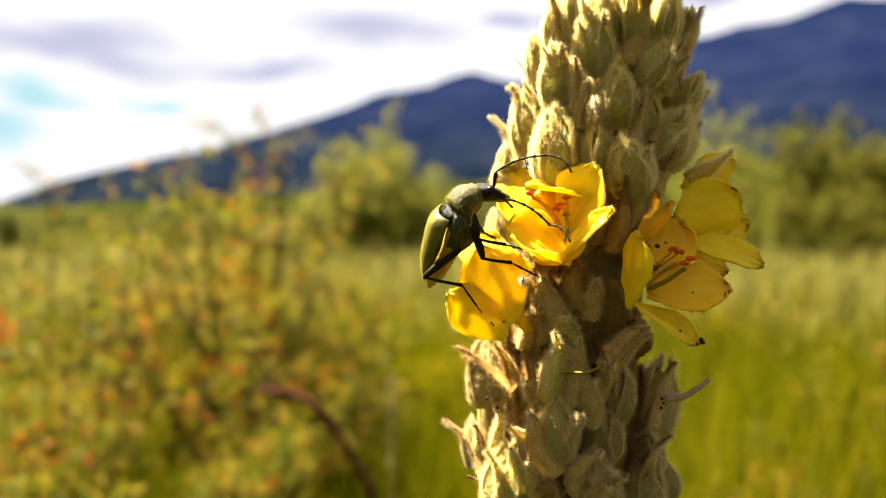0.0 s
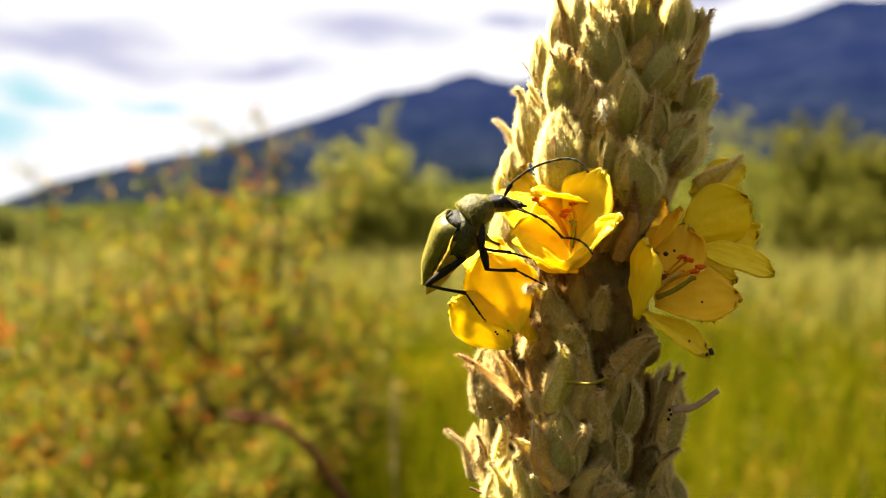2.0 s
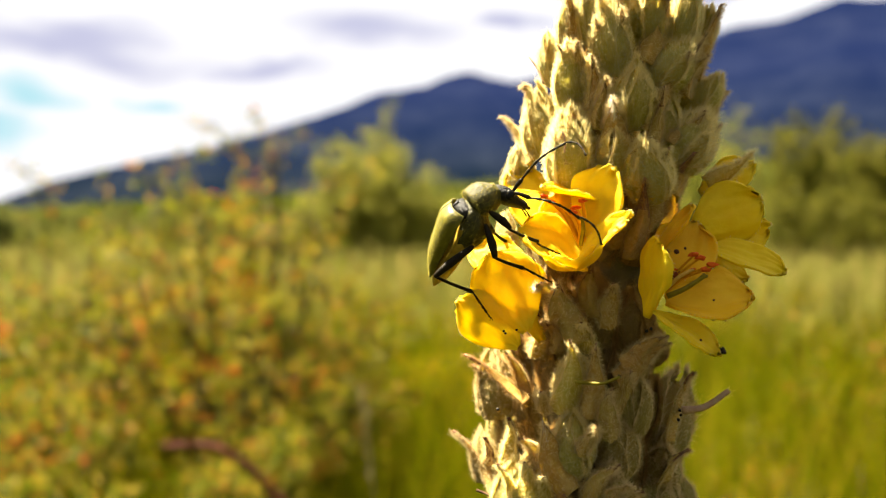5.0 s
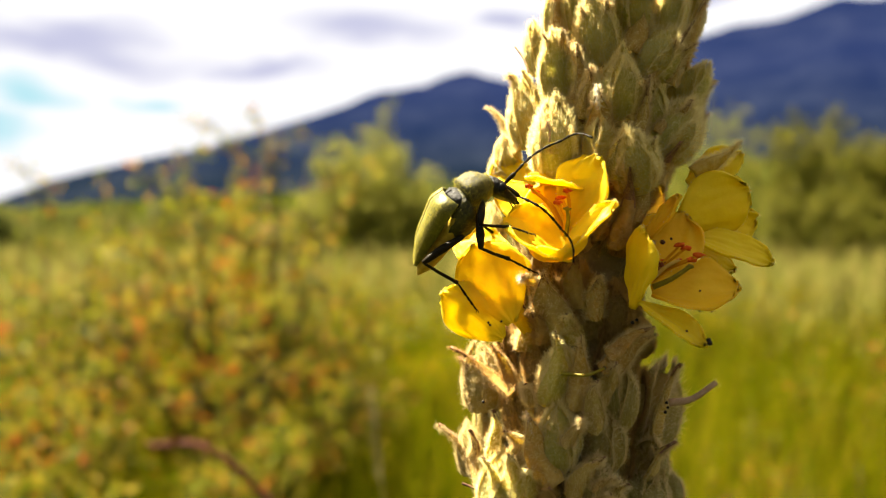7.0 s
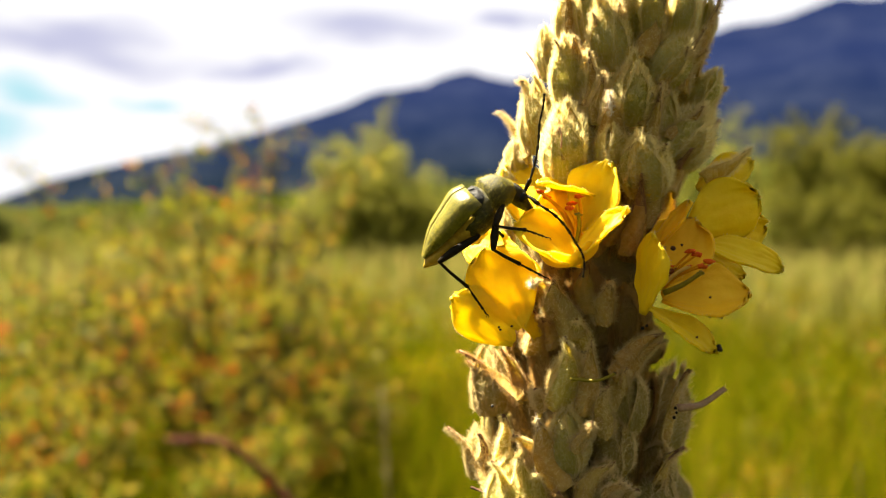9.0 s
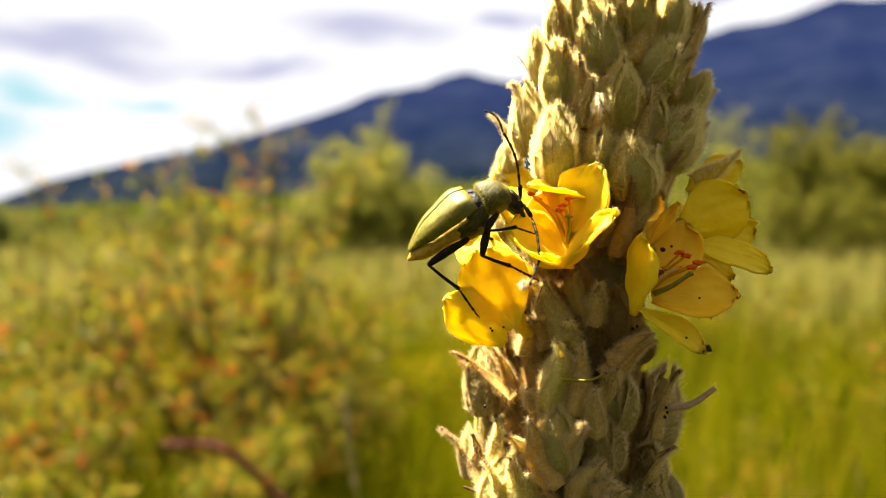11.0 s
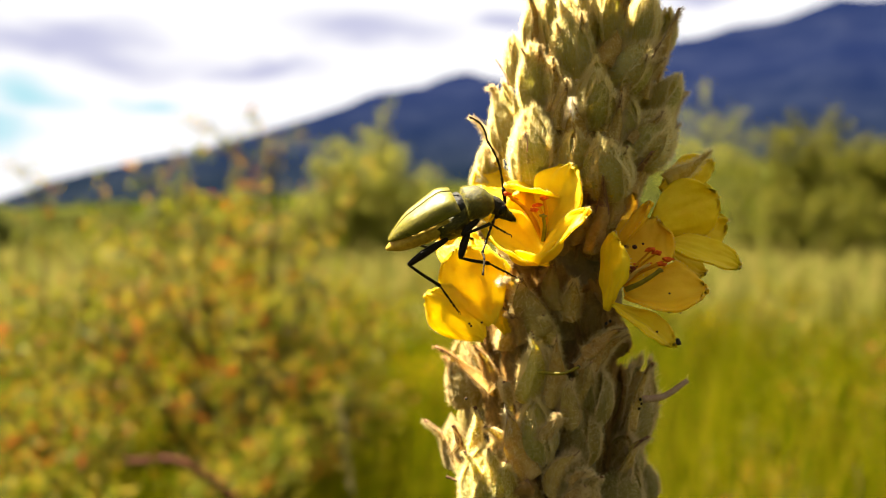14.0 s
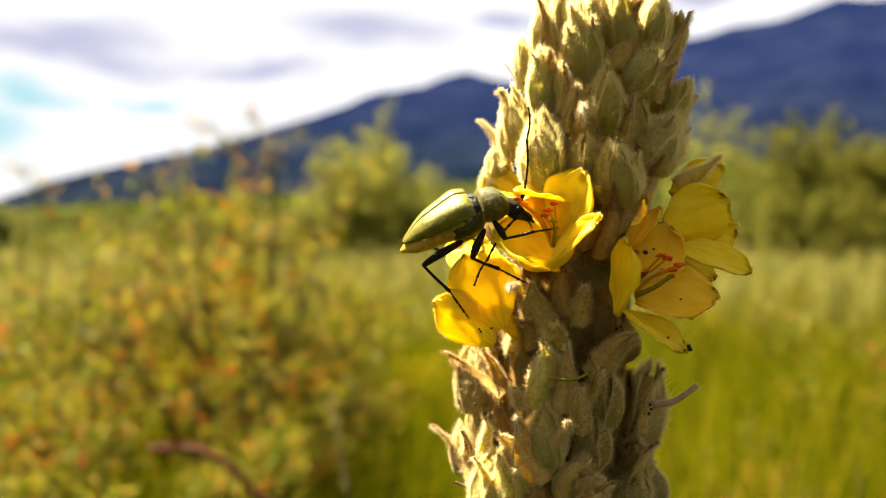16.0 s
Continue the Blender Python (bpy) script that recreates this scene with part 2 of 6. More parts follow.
M_TWIG = simple("brown_twig", (0.015, 0.009, 0.004), (0.05, 0.03, 0.012), 40, 0.8, 0, 0, 0.001)
M_REED = simple("red_brown_stalk", (0.040, 0.010, 0.004), (0.080, 0.022, 0.008), 30, 0.75, 0, 0.15, 0.001)
M_STRAW = simple("pale_straw", (0.14, 0.11, 0.04), (0.22, 0.18, 0.08), 30, 0.7, 0, 0.3, 0.001)


def ground_material():
    m, nt, out = material("meadow_ground")
    fine = noise_node(nt, 3.0, 6, 0.7)
    wide = noise_node(nt, 0.06, 4)
    a = ramp_node(nt, fine, [(0.3, (0.006, 0.010, 0.0006)), (0.5, (0.013, 0.017, 0.001)), (0.72, (0.025, 0.023, 0.002))])
    b = ramp_node(nt, wide, [(0.35, (0.62, 0.70, 0.5)), (0.65, (1.0, 0.95, 0.8))])
    surface(nt, out, mixed(nt, a, b, 0.8, "MULTIPLY"), 1.0, 0, 0, fine, 0.03, 0.0, 0.0)
    return m


def mountain_material():
    m, nt, out = material("haze_blue_mountain")
    rock = noise_node(nt, 0.0035, 7, 0.7, (1, 1, 2.2))
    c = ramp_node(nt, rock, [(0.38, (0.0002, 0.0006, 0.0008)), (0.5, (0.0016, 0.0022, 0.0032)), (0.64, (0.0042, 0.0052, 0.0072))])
    p = nt.nodes.new("ShaderNodeBsdfPrincipled")
    p.inputs["Roughness"].default_value = 0.95
    p.inputs["Specular IOR Level"].default_value = 0.0
    nt.links.new(c, p.inputs["Base Color"])
    # haze painted as glow: thin, greenish over the wooded foot, bluer up the slopes
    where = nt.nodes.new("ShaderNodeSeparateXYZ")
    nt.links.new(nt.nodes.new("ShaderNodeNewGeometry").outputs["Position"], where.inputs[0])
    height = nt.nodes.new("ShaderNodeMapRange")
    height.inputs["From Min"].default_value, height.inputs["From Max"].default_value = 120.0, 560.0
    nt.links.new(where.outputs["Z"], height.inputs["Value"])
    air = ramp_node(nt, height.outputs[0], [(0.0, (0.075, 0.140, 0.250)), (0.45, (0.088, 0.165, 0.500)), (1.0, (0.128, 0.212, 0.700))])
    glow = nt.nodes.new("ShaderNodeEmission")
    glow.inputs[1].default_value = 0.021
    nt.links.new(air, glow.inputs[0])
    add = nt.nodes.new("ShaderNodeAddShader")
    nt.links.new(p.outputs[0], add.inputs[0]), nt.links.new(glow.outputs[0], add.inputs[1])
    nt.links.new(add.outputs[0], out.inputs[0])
    return m


M_GROUND, M_MOUNTAIN = ground_material(), mountain_material()


# ---- building helpers ----
def mesh_of(name, verts, faces, mat, smooth=True, scale=1.0):
    me = bpy.data.meshes.new(name)
    me.from_pydata([tuple(c * scale for c in v) for v in verts], [], faces)
    if smooth:
        me.shade_smooth()
    me.materials.append(mat)
    return me


def part(name, me, parent, label="", m=None, kind=""):
    ob = new(name, me)
    ob.parent = parent
    if m is not None:
        ob.matrix_basis = m
    return tagged(ob, label, kind=kind)


def grid_faces(rows, cols, start=0, closed=False, flip=False):
    faces = []
    for i in range(rows - 1):
        for j in range(cols if closed else cols - 1):
            k = (j + 1) % cols
            f = (start + i * cols + j, start + i * cols + k, start + (i + 1) * cols + k, start + (i + 1) * cols + j)
            faces.append(f[::-1] if flip else f)
    return faces


def shell(rows_of_points, thick, normal_of):
    """A closed thin skin over a grid of points: outer and inner layer, joined round the rim."""
    rows, cols = len(rows_of_points), len(rows_of_points[0])
    flat = [Vector(p) for r in rows_of_points for p in r]
    inner = [p - normal_of(i // cols, i % cols) * thick for i, p in enumerate(flat)]
    n = len(flat)
    faces = grid_faces(rows, cols) + grid_faces(rows, cols, n, flip=True)
    rim = [j for j in range(cols)] + [i * cols + cols - 1 for i in range(1, rows)] + [(rows - 1) * cols + j for j in range(cols - 2, -1, -1)] + [i * cols for i in range(rows - 2, 0, -1)]
    for a, b in zip(rim, rim[1:] + rim[:1]):
        faces.append((b, a, a + n, b + n))
    return flat + inner, faces


def tube(points, radii, sides=8):
    """A tapered tube along points, closed at both ends."""
    pts = [Vector(p) for p in points]
    verts, up = [], Vector((0.31, 0.2, 0.93))
    for i, p in enumerate(pts):
        d = (pts[min(i + 1, len(pts) - 1)] - pts[max(i - 1, 0)]).normalized()
        s = d.cross(up)
        if s.length < 0.05:
            s = d.cross(Vector((1, 0, 0)))
        s.normalize()
        u = s.cross(d)
        for k in range(sides):
            a = 2 * math.pi * k / sides
            verts.append(p + (s * math.cos(a) + u * math.sin(a)) * radii[i])
    n = len(pts)
    faces = grid_faces(n, sides, closed=True) + [tuple(range(sides))[::-1], tuple(range((n - 1) * sides, n * sides))]
    return verts, faces


def merged(pieces):
    verts, faces = [], []
    for v, f in pieces:
        k = len(verts)
        verts += v
        faces += [tuple(i + k for i in g) for g in f]
    return verts, faces


def hairs(spots, rng, low, high, width, lean=0.5):
    """Fine tapering hairs: each one a slim three-sided spike's visible blade."""
    verts, faces = [], []
    for p, n in spots:
        d = (n + Vector((rng.gauss(0, lean), rng.gauss(0, lean), rng.gauss(0, lean)))).normalized()
        s = d.cross(Vector((rng.gauss(0, 1), rng.gauss(0, 1), rng.gauss(0, 1)))).normalized() * width * 0.5
        ln = rng.uniform(low, high) * n.length
        k = len(verts)
        verts += [p - s, p + s, p + d * ln]
        faces.append((k, k + 1, k + 2))
    return verts, faces


def smooth_line(points, steps):
    """Points along a smooth curve through the given ones."""
    pts = [Vector(p) for p in points]
    ext = [pts[0] * 2 - pts[1]] + pts + [pts[-1] * 2 - pts[-2]]
    res = []
    for i in range(1, len(ext) - 2):
        a, b, c, d = ext[i - 1:i + 3]
        for k in range(steps):
            t = k / steps
            res.append(0.5 * (b * 2 + (c - a) * t + (a * 2 - b * 5 + c * 4 - d) * t * t + (b * 3 - a - c * 3 + d) * t ** 3))
    return res + [pts[-1]]

# ---- land ----
def land_height(x, y):
    far = max(0.0, min(1.0, (y - 24) / 190))
    side = max(-0.12, min(1.3, 0.42 + x / 110 * (60 / max(60, y))))
    lumps = noise.noise((x * 0.02, y * 0.02, 0.3)) * 1.2 + noise.noise((x * 0.3, y * 0.3, 2.0)) * 0.05
    return far * far * (3 - 2 * far) * side * 24 * (1 if y < 300 else max(0.0, 1 - (y - 300) / 600)) + lumps * min(1.0, math.hypot(x, y) / 30)


def make_land():
    radii = [0.0, 0.6, 1.2, 2, 3, 4.5, 6.5, 9, 12, 16, 21, 27, 34, 42, 52, 64, 78, 95, 115, 140, 170, 205, 250, 310, 400, 560, 900, 1500, 2600, 4600]
    n = 120
    verts, faces = [(0, 0, land_height(0, 0))], []
    for r in radii[1:]:
        for k in range(n):
            a = 2 * math.pi * k / n
            x, y = r * math.sin(a), r * math.cos(a)
            verts.append((x, y, land_height(x, y)))
    faces += [(0, 1 + (k + 1) % n, 1 + k) for k in range(n)]
    faces += grid_faces(len(radii) - 1, n, 1, closed=True, flip=True)
    tagged(new("ground", mesh_of("ground", verts, faces, M_GROUND)), "meadow ground with dry yellow-green grass, rising to the hills", "ground", kind="structure")


make_land()


def make_mountains():
    """A ridge that climbs from one side of the view to the other, with lower slopes in front of it."""
    crest = [(-75, 1.0), (-45, 0.6), (-32, 0.5), (-30, 0.9), (-27, 2.2), (-22, 3.8), (-16.5, 5.0), (-11, 6.6), (-7, 8.0), (-5, 9.0), (-3.1, 9.25), (-1, 9.6), (0.6, 10.35), (2.2, 10.6), (3.6, 10.2), (5.5, 9.8), (8, 10.3), (14, 11.9), (19, 12.5), (22, 12.9), (25, 13.4), (27.5, 14.1), (30, 13.8), (36, 14.5), (50, 12.0), (75, 9.0)]
    cols, rows = 240, 22
    verts = []
    for j in range(cols):
        az = -75 + 145 * j / (cols - 1)
        for (a0, h0), (a1, h1) in zip(crest, crest[1:]):
            if a0 <= az <= a1:
                h = h0 + (h1 - h0) * (az - a0) / (a1 - a0)
        for i in range(rows):
            f = i / (rows - 1)
            dist = 1900 + 1500 * f
            top = math.tan(radians(h)) * 3400
            rough = noise.fractal((az * 0.35, f * 3.2, 1.7), 1.0, 2.0, 5) * (0.05 * top * math.sin(math.pi * min(1, f * 1.02)) + 12)
            a = radians(az)
            verts.append((math.sin(a) * dist, math.cos(a) * dist, max(-40, top * (f ** 1.25) + rough - 20 * (1 - f)) + 1.2))
    faces = []
    for j in range(cols - 1):
        for i in range(rows - 1):
            faces.append((j * rows + i, (j + 1) * rows + i, (j + 1) * rows + i + 1, j * rows + i + 1))
    tagged(new("backdrop", mesh_of("mountains", verts, faces, M_MOUNTAIN)), "distant dark forested mountain range under clouds, blue with a painted haze glow", "mountain", kind="structure")


make_mountains()


# ---- grass ----
def blades(rng, count, near, far, low, high, width, spread=40.0, turned=0.0):
    verts, faces = [], []
    for _ in range(count):
        d = near * (far / near) ** rng.random()
        a = radians(rng.uniform(-spread, spread) + turned)
        x, y = d * math.sin(a), d * math.cos(a)
        h = rng.uniform(low, high)
        turn, bend = rng.uniform(0, 6.28), rng.uniform(0.05, 0.45) * h
        s = Vector((math.cos(turn), math.sin(turn), 0)) * width * rng.uniform(0.6, 1.4) * 0.5
        b = Vector((-math.sin(turn), math.cos(turn), 0)) * bend
        p = Vector((x, y, land_height(x, y) - 0.02))
        k = len(verts)
        m = p + Vector((0, 0, h * 0.55)) + b * 0.3
        verts += [p - s, p + s, m + s * 0.8, m - s * 0.8, p + Vector((0, 0, h)) + b]
        faces += [(k, k + 1, k + 2, k + 3), (k + 3, k + 2, k + 4)]
    return verts, faces


def make_grass():
    rng = random.Random(4)
    for name, args, label in (("meadow_grass", (26000, 1.3, 9.0, 0.35, 0.72, 0.007), "tall green and yellow meadow grass, sunlit from behind"),
                              ("surrounding_grass", (30000, 0.6, 14.0, 0.35, 0.72, 0.012, 140.0, 180.0), "tall green and yellow meadow grass all round"),
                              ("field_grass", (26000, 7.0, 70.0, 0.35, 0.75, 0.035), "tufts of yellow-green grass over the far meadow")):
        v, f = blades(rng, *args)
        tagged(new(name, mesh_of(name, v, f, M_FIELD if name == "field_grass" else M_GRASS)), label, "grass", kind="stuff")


make_grass()


# ---- shrubs ----
def leaf_at(rng, p, d, size, slim=0.42):
    """One folded leaf: four corners along its axis d."""
    d = d.normalized()
    s = d.cross(Vector((rng.gauss(0, 1), rng.gauss(0, 1), rng.gauss(0, 1)))).normalized()
    n = s.cross(d)
    return [p, p + d * size * 0.5 + s * size * slim * 0.5 + n * size * 0.06, p + d * size, p + d * size * 0.5 - s * size * slim * 0.5 + n * size * 0.06]


def make_shrub(name, x, y, tall, wide, stems, leaves, leaf_size, leaf_mat, label, seed, category="shrub", droop=0.0, low=0.25, thick=0.006, foot=0.08):
    rng = random.Random(seed)
    base = Vector((x, y, land_height(x, y) - 0.03))
    root = tagged(new(name), label, category)
    root.matrix_basis = Matrix.Translation(base)
    wood, lv, lf = [], [], []
    lines = []
    for i in range(stems):
        a, r = rng.uniform(0, 6.28), wide * 0.5 * math.sqrt(rng.uniform(0.05, 1))
        h = tall * (1 - 0.45 * (r / (wide * 0.5)) ** 2) * rng.uniform(0.72, 1.0)
        tip = Vector((r * math.cos(a), r * math.sin(a), h))
        mid = Vector((tip.x * max(0.45, foot * 1.25), tip.y * max(0.45, foot * 1.25), h * 0.55)) + Vector((rng.gauss(0, 1), rng.gauss(0, 1), 0)) * wide * 0.03
        line = smooth_line([(tip.x * foot, tip.y * foot, 0), mid, tip], 5)
        girth = tall * thick
        wood.append(tube(line, [girth * (1 - 0.8 * k / (len(line) - 1)) for k in range(len(line))], 5))
        lines.append(line)
        for _ in range(4):
            k = rng.randrange(3, len(line) - 1)
            o = Vector((rng.gauss(0, 1), rng.gauss(0, 1), rng.uniform(0.2, 1.4))).normalized() * tall * rng.uniform(0.08, 0.2)
            br = smooth_line([line[k], line[k] + o * 0.6 + Vector((0, 0, 0.02 * tall)), line[k] + o], 3)
            wood.append(tube(br, [girth * 0.4 * (1 - 0.7 * q / (len(br) - 1)) for q in range(len(br))], 4))
            lines.append(br)
    for _ in range(leaves):
        line = rng.choice(lines)
        k = rng.randrange(0, len(line) - 1)
        p = line[k].lerp(line[k + 1], rng.random())
        if p.z < tall * low * rng.random():
            continue
        p = p + Vector((rng.gauss(0, 1), rng.gauss(0, 1), rng.gauss(0, 1))) * leaf_size * 0.7
        c = leaf_at(rng, p, Vector((rng.gauss(0, 1), rng.gauss(0, 1), rng.gauss(0.5 - droop, 0.6))), leaf_size * rng.uniform(0.6, 1.3))
        q = len(lv)
        lv += c
        lf += [(q, q + 1, q + 2), (q, q + 2, q + 3)]
    v, f = merged(wood)
    part("branchwork", mesh_of("branchwork", v, f, M_TWIG), root, kind="stuff")
    part("leaves", mesh_of("leaves", lv, lf, leaf_mat, False), root, kind="stuff")
    return root


def make_shrubs():
    near = "bushy autumn shrub with small yellow and orange leaves"
    # x, y, height, width, stems, seed
    for x, y, tall, wide, stems, seed in ((-0.62, 2.35, 1.58, 0.80, 20, 11), (-1.25, 2.55, 1.32, 0.9, 18, 12), (-0.40, 2.7, 1.46, 0.6, 14, 13),
                                          (-1.75, 3.1, 1.26, 0.9, 14, 14), (-0.95, 1.9, 1.02, 0.7, 14, 15), (-0.42, 1.8, 0.92, 0.5, 12, 16), (-0.85, 3.3, 1.58, 0.9, 16, 17),
                                          (-0.62, 1.45, 0.76, 0.5, 12, 18), (-0.30, 1.35, 0.66, 0.4, 10, 19), (-0.95, 1.6, 0.84, 0.5, 12, 20)):
        make_shrub("autumn_shrub", x, y, tall * 1.17, wide, stems, 4200, 0.028, M_SHRUB, near, seed)
    for x, y, tall, wide, stems, leaves, seed in ((-0.56, 2.2, 1.80, 0.26, 4, 420, 21), (-0.52, 2.1, 1.62, 0.34, 5, 480, 22), (-0.74, 2.28, 1.56, 0.3, 5, 420, 23), (-1.0, 2.35, 1.52, 0.34, 5, 420, 24), (-1.3, 2.3, 1.36, 0.4, 5, 420, 25)):
        make_shrub("tall_weed", x, y, tall, wide, stems, leaves, 0.032, M_SPRAY, "slender tall weed with sparse reddish leaves above the shrubs", seed, "plant", low=0.7, thick=0.0012)
    rng = random.Random(61)
    for k in range(26):
        a, d = radians(rng.uniform(-14, 33)), rng.uniform(3.2, 9.5)
        tall = rng.uniform(0.62, 0.98)
        make_shrub("meadow_weed", d * math.sin(a), d * math.cos(a), tall, tall * rng.uniform(0.7, 1.2), 8, 700, rng.uniform(0.03, 0.045), M_WEED if k % 3 else M_SHRUB,
                   "yellowing leafy weed among the meadow grass", 200 + k, "plant")
    for k in range(16):
        a, d = radians(rng.uniform(11, 33)), rng.uniform(1.5, 3.4)
        tall = rng.uniform(0.5, 0.85)
        make_shrub("meadow_weed", d * math.sin(a), d * math.cos(a), tall, tall * rng.uniform(0.4, 0.8), 6, 380, rng.uniform(0.016, 0.026), (M_WEED, M_SHRUB, M_WEED, M_SPRAY)[k % 4],
                   "yellowing leafy weed among the meadow grass", 300 + k, "plant")
    for x, y, tall, wide, leaves, seed in ((-0.90, 1.60, 1.19, 0.14, 420, 71), (-1.16, 2.55, 1.42, 0.2, 260, 72), (-1.02, 2.5, 1.40, 0.14, 160, 73)):
        make_shrub("red_weed", x, y, tall, wide, 4, leaves, 0.03, M_RED, "slender weed with red autumn leaves among the shrubs", seed, "plant", low=1.15, thick=0.0012)
    alder = "dense olive-green bush in the meadow below the mountains"
    willow = "rounded green willow bush in the meadow, sunlit from behind"
    for x, y, tall, wide, stems, leaves, seed in ((-2.3, 19.5, 4.0, 1.9, 26, 4600, 31), (-1.3, 19.9, 4.35, 2.0, 26, 4600, 37), (-1.8, 19.2, 3.4, 2.3, 24, 4200, 41), (-2.9, 19.2, 2.6, 1.6, 16, 4500, 38), (-0.5, 20.2, 2.5, 1.6, 16, 4500, 39), (9.3, 20.0, 4.3, 2.0, 24, 8000, 32), (10.9, 20.6, 4.7, 2.2, 24, 8000, 40), (12.8, 21.5, 4.0, 2.6, 24, 8000, 33), (9.0, 25.0, 5.6, 3.2, 26, 7000, 34), (8.2, 17.0, 2.0, 2.6, 22, 5500, 35), (10.6, 17.5, 2.3, 2.8, 22, 5500, 36)):
        make_shrub("willow_bush", x, y, tall, wide, stems, leaves, 0.11 if x < 0 else 0.12, M_WILLOW if x < 0 or seed == 34 else M_ALDER, willow if x < 0 or seed == 34 else alder, seed, "bush", low=0.0, foot=0.7, thick=0.003)
    for x, y, tall, wide, seed in ((-14.5, 24, 1.7, 4.5, 41), (-10.5, 30, 2.2, 5.0, 42), (0.3, 34, 3.6, 4.6, 43), (3.6, 40, 3.4, 6.0, 44), (-4.9, 36, 2.6, 6.0, 45), (-17, 34, 2.0, 7, 46), (11, 46, 4.4, 9, 47), (20, 44, 4.5, 9, 48), (16, 30, 3.2, 5, 49)):
        make_shrub("distant_bush", x, y, tall, wide, 24, 3500, 0.22, M_FARLEAF, "low dark green bush at the far edge of the meadow", seed, "bush", low=0.0, foot=0.75)


make_shrubs()


def make_reeds():
    """A red-brown bent stalk and a pale straw, both nodding in the wind."""
    line = smooth_line([(0.10, 0, -1.0), (0.095, 0, -0.45), (0.085, 0.0, -0.14), (0.060, 0.0, -0.055), (0.028, 0.0, -0.012), (-0.012, 0.0, 0.0)], 6)
    n = len(line)
    root = tagged(new("bent_stalk"), "bent red-brown dry flower stalk nodding in the grass", "plant")
    v, f = tube(line, [0.0040 - 0.0012 * k / (n - 1) for k in range(n)], 8)
    part("stem", mesh_of("stem", v, f, M_REED), root)
    rng = random.Random(8)
    lv, lf = [], []
    for k in range(int(n * 0.45), n):
        for _ in range(10):
            c = leaf_at(rng, line[k], Vector((rng.gauss(-0.3, 1), rng.gauss(0, 1), rng.gauss(0.1, 1))), rng.uniform(0.004, 0.008), 0.5)
            q = len(lv)
            lv += c
            lf += [(q, q + 1, q + 2), (q, q + 2, q + 3)]
    part("seed_head", mesh_of("seed_head", lv, lf, M_REED, False), root, kind="stuff")
    side = smooth_line([(0.085, 0, -0.13), (0.06, 0.0, -0.118), (0.025, 0, -0.122)], 4)
    v, f = tube(side, [0.0036, 0.0042, 0.0045, 0.0045, 0.0045, 0.0042, 0.004, 0.003, 0.0016], 7)
    part("side_twig", mesh_of("side_twig", v, f, M_REED), root)
    straw = tagged(new("straw"), "pale dry grass straw standing in the green grass", "grass")
    line = smooth_line([(0.0, 0, -1.0), (0.0, 0, -0.3), (-0.004, 0.0, 0.1)], 6)
    v, f = tube(line, [0.0013] * len(line), 6)
    part("culm", mesh_of("culm", v, f, M_STRAW), straw)
    lv, lf = [], []
    for k in range(60):
        p = line[-1] - Vector((0.0, 0, rng.uniform(0, 0.12)))
        q = len(lv)
        lv += leaf_at(rng, p, Vector((rng.gauss(0, 0.3), rng.gauss(0, 0.3), 1)), 0.014, 0.3)
        lf += [(q, q + 1, q + 2), (q, q + 2, q + 3)]
    part("seed_head", mesh_of("straw_head", lv, lf, M_STRAW, False), straw, kind="stuff")
    return root, straw


bent_stalk, pale_straw = make_reeds()

# ---- mullein ----
PIV = Vector((20.0, 88.0, -8.0))
mullein = tagged(new("mullein_spike"), "woolly mullein flower spike with buds and open yellow flowers", "plant")


def V(x, y, z):
    return Vector((x, y, z)) - PIV


def axis_at(z):
    return Vector((17.3 + 0.11 * z, 92.0, z)) - PIV


def make_stem():
    rings, radii = [], []
    for z in [-1215, -800, -400, -200, -120, -90, -70, -50, -35, -20, -5, 10, 25, 40, 55, 70, 82]:
        rings.append(axis_at(z))
        radii.append(6.5 if z < -90 else 8.4 - 0.045 * (z + 50) if z > -50 else 8.0)
    v, f = tube(rings, radii, 20)
    part("stem", mesh_of("stem", v, f, M_STEM, True, MM), mullein)


make_stem()


def bud_profile(v):
    """Half width of a bud along its height (0 base, 1 tip), for a bud one unit high and wide."""
    return 0.5 * max(0.0, math.sin(math.pi * (0.2 + 0.8 * min(1, v)))) ** (0.62 + 0.3 * v)


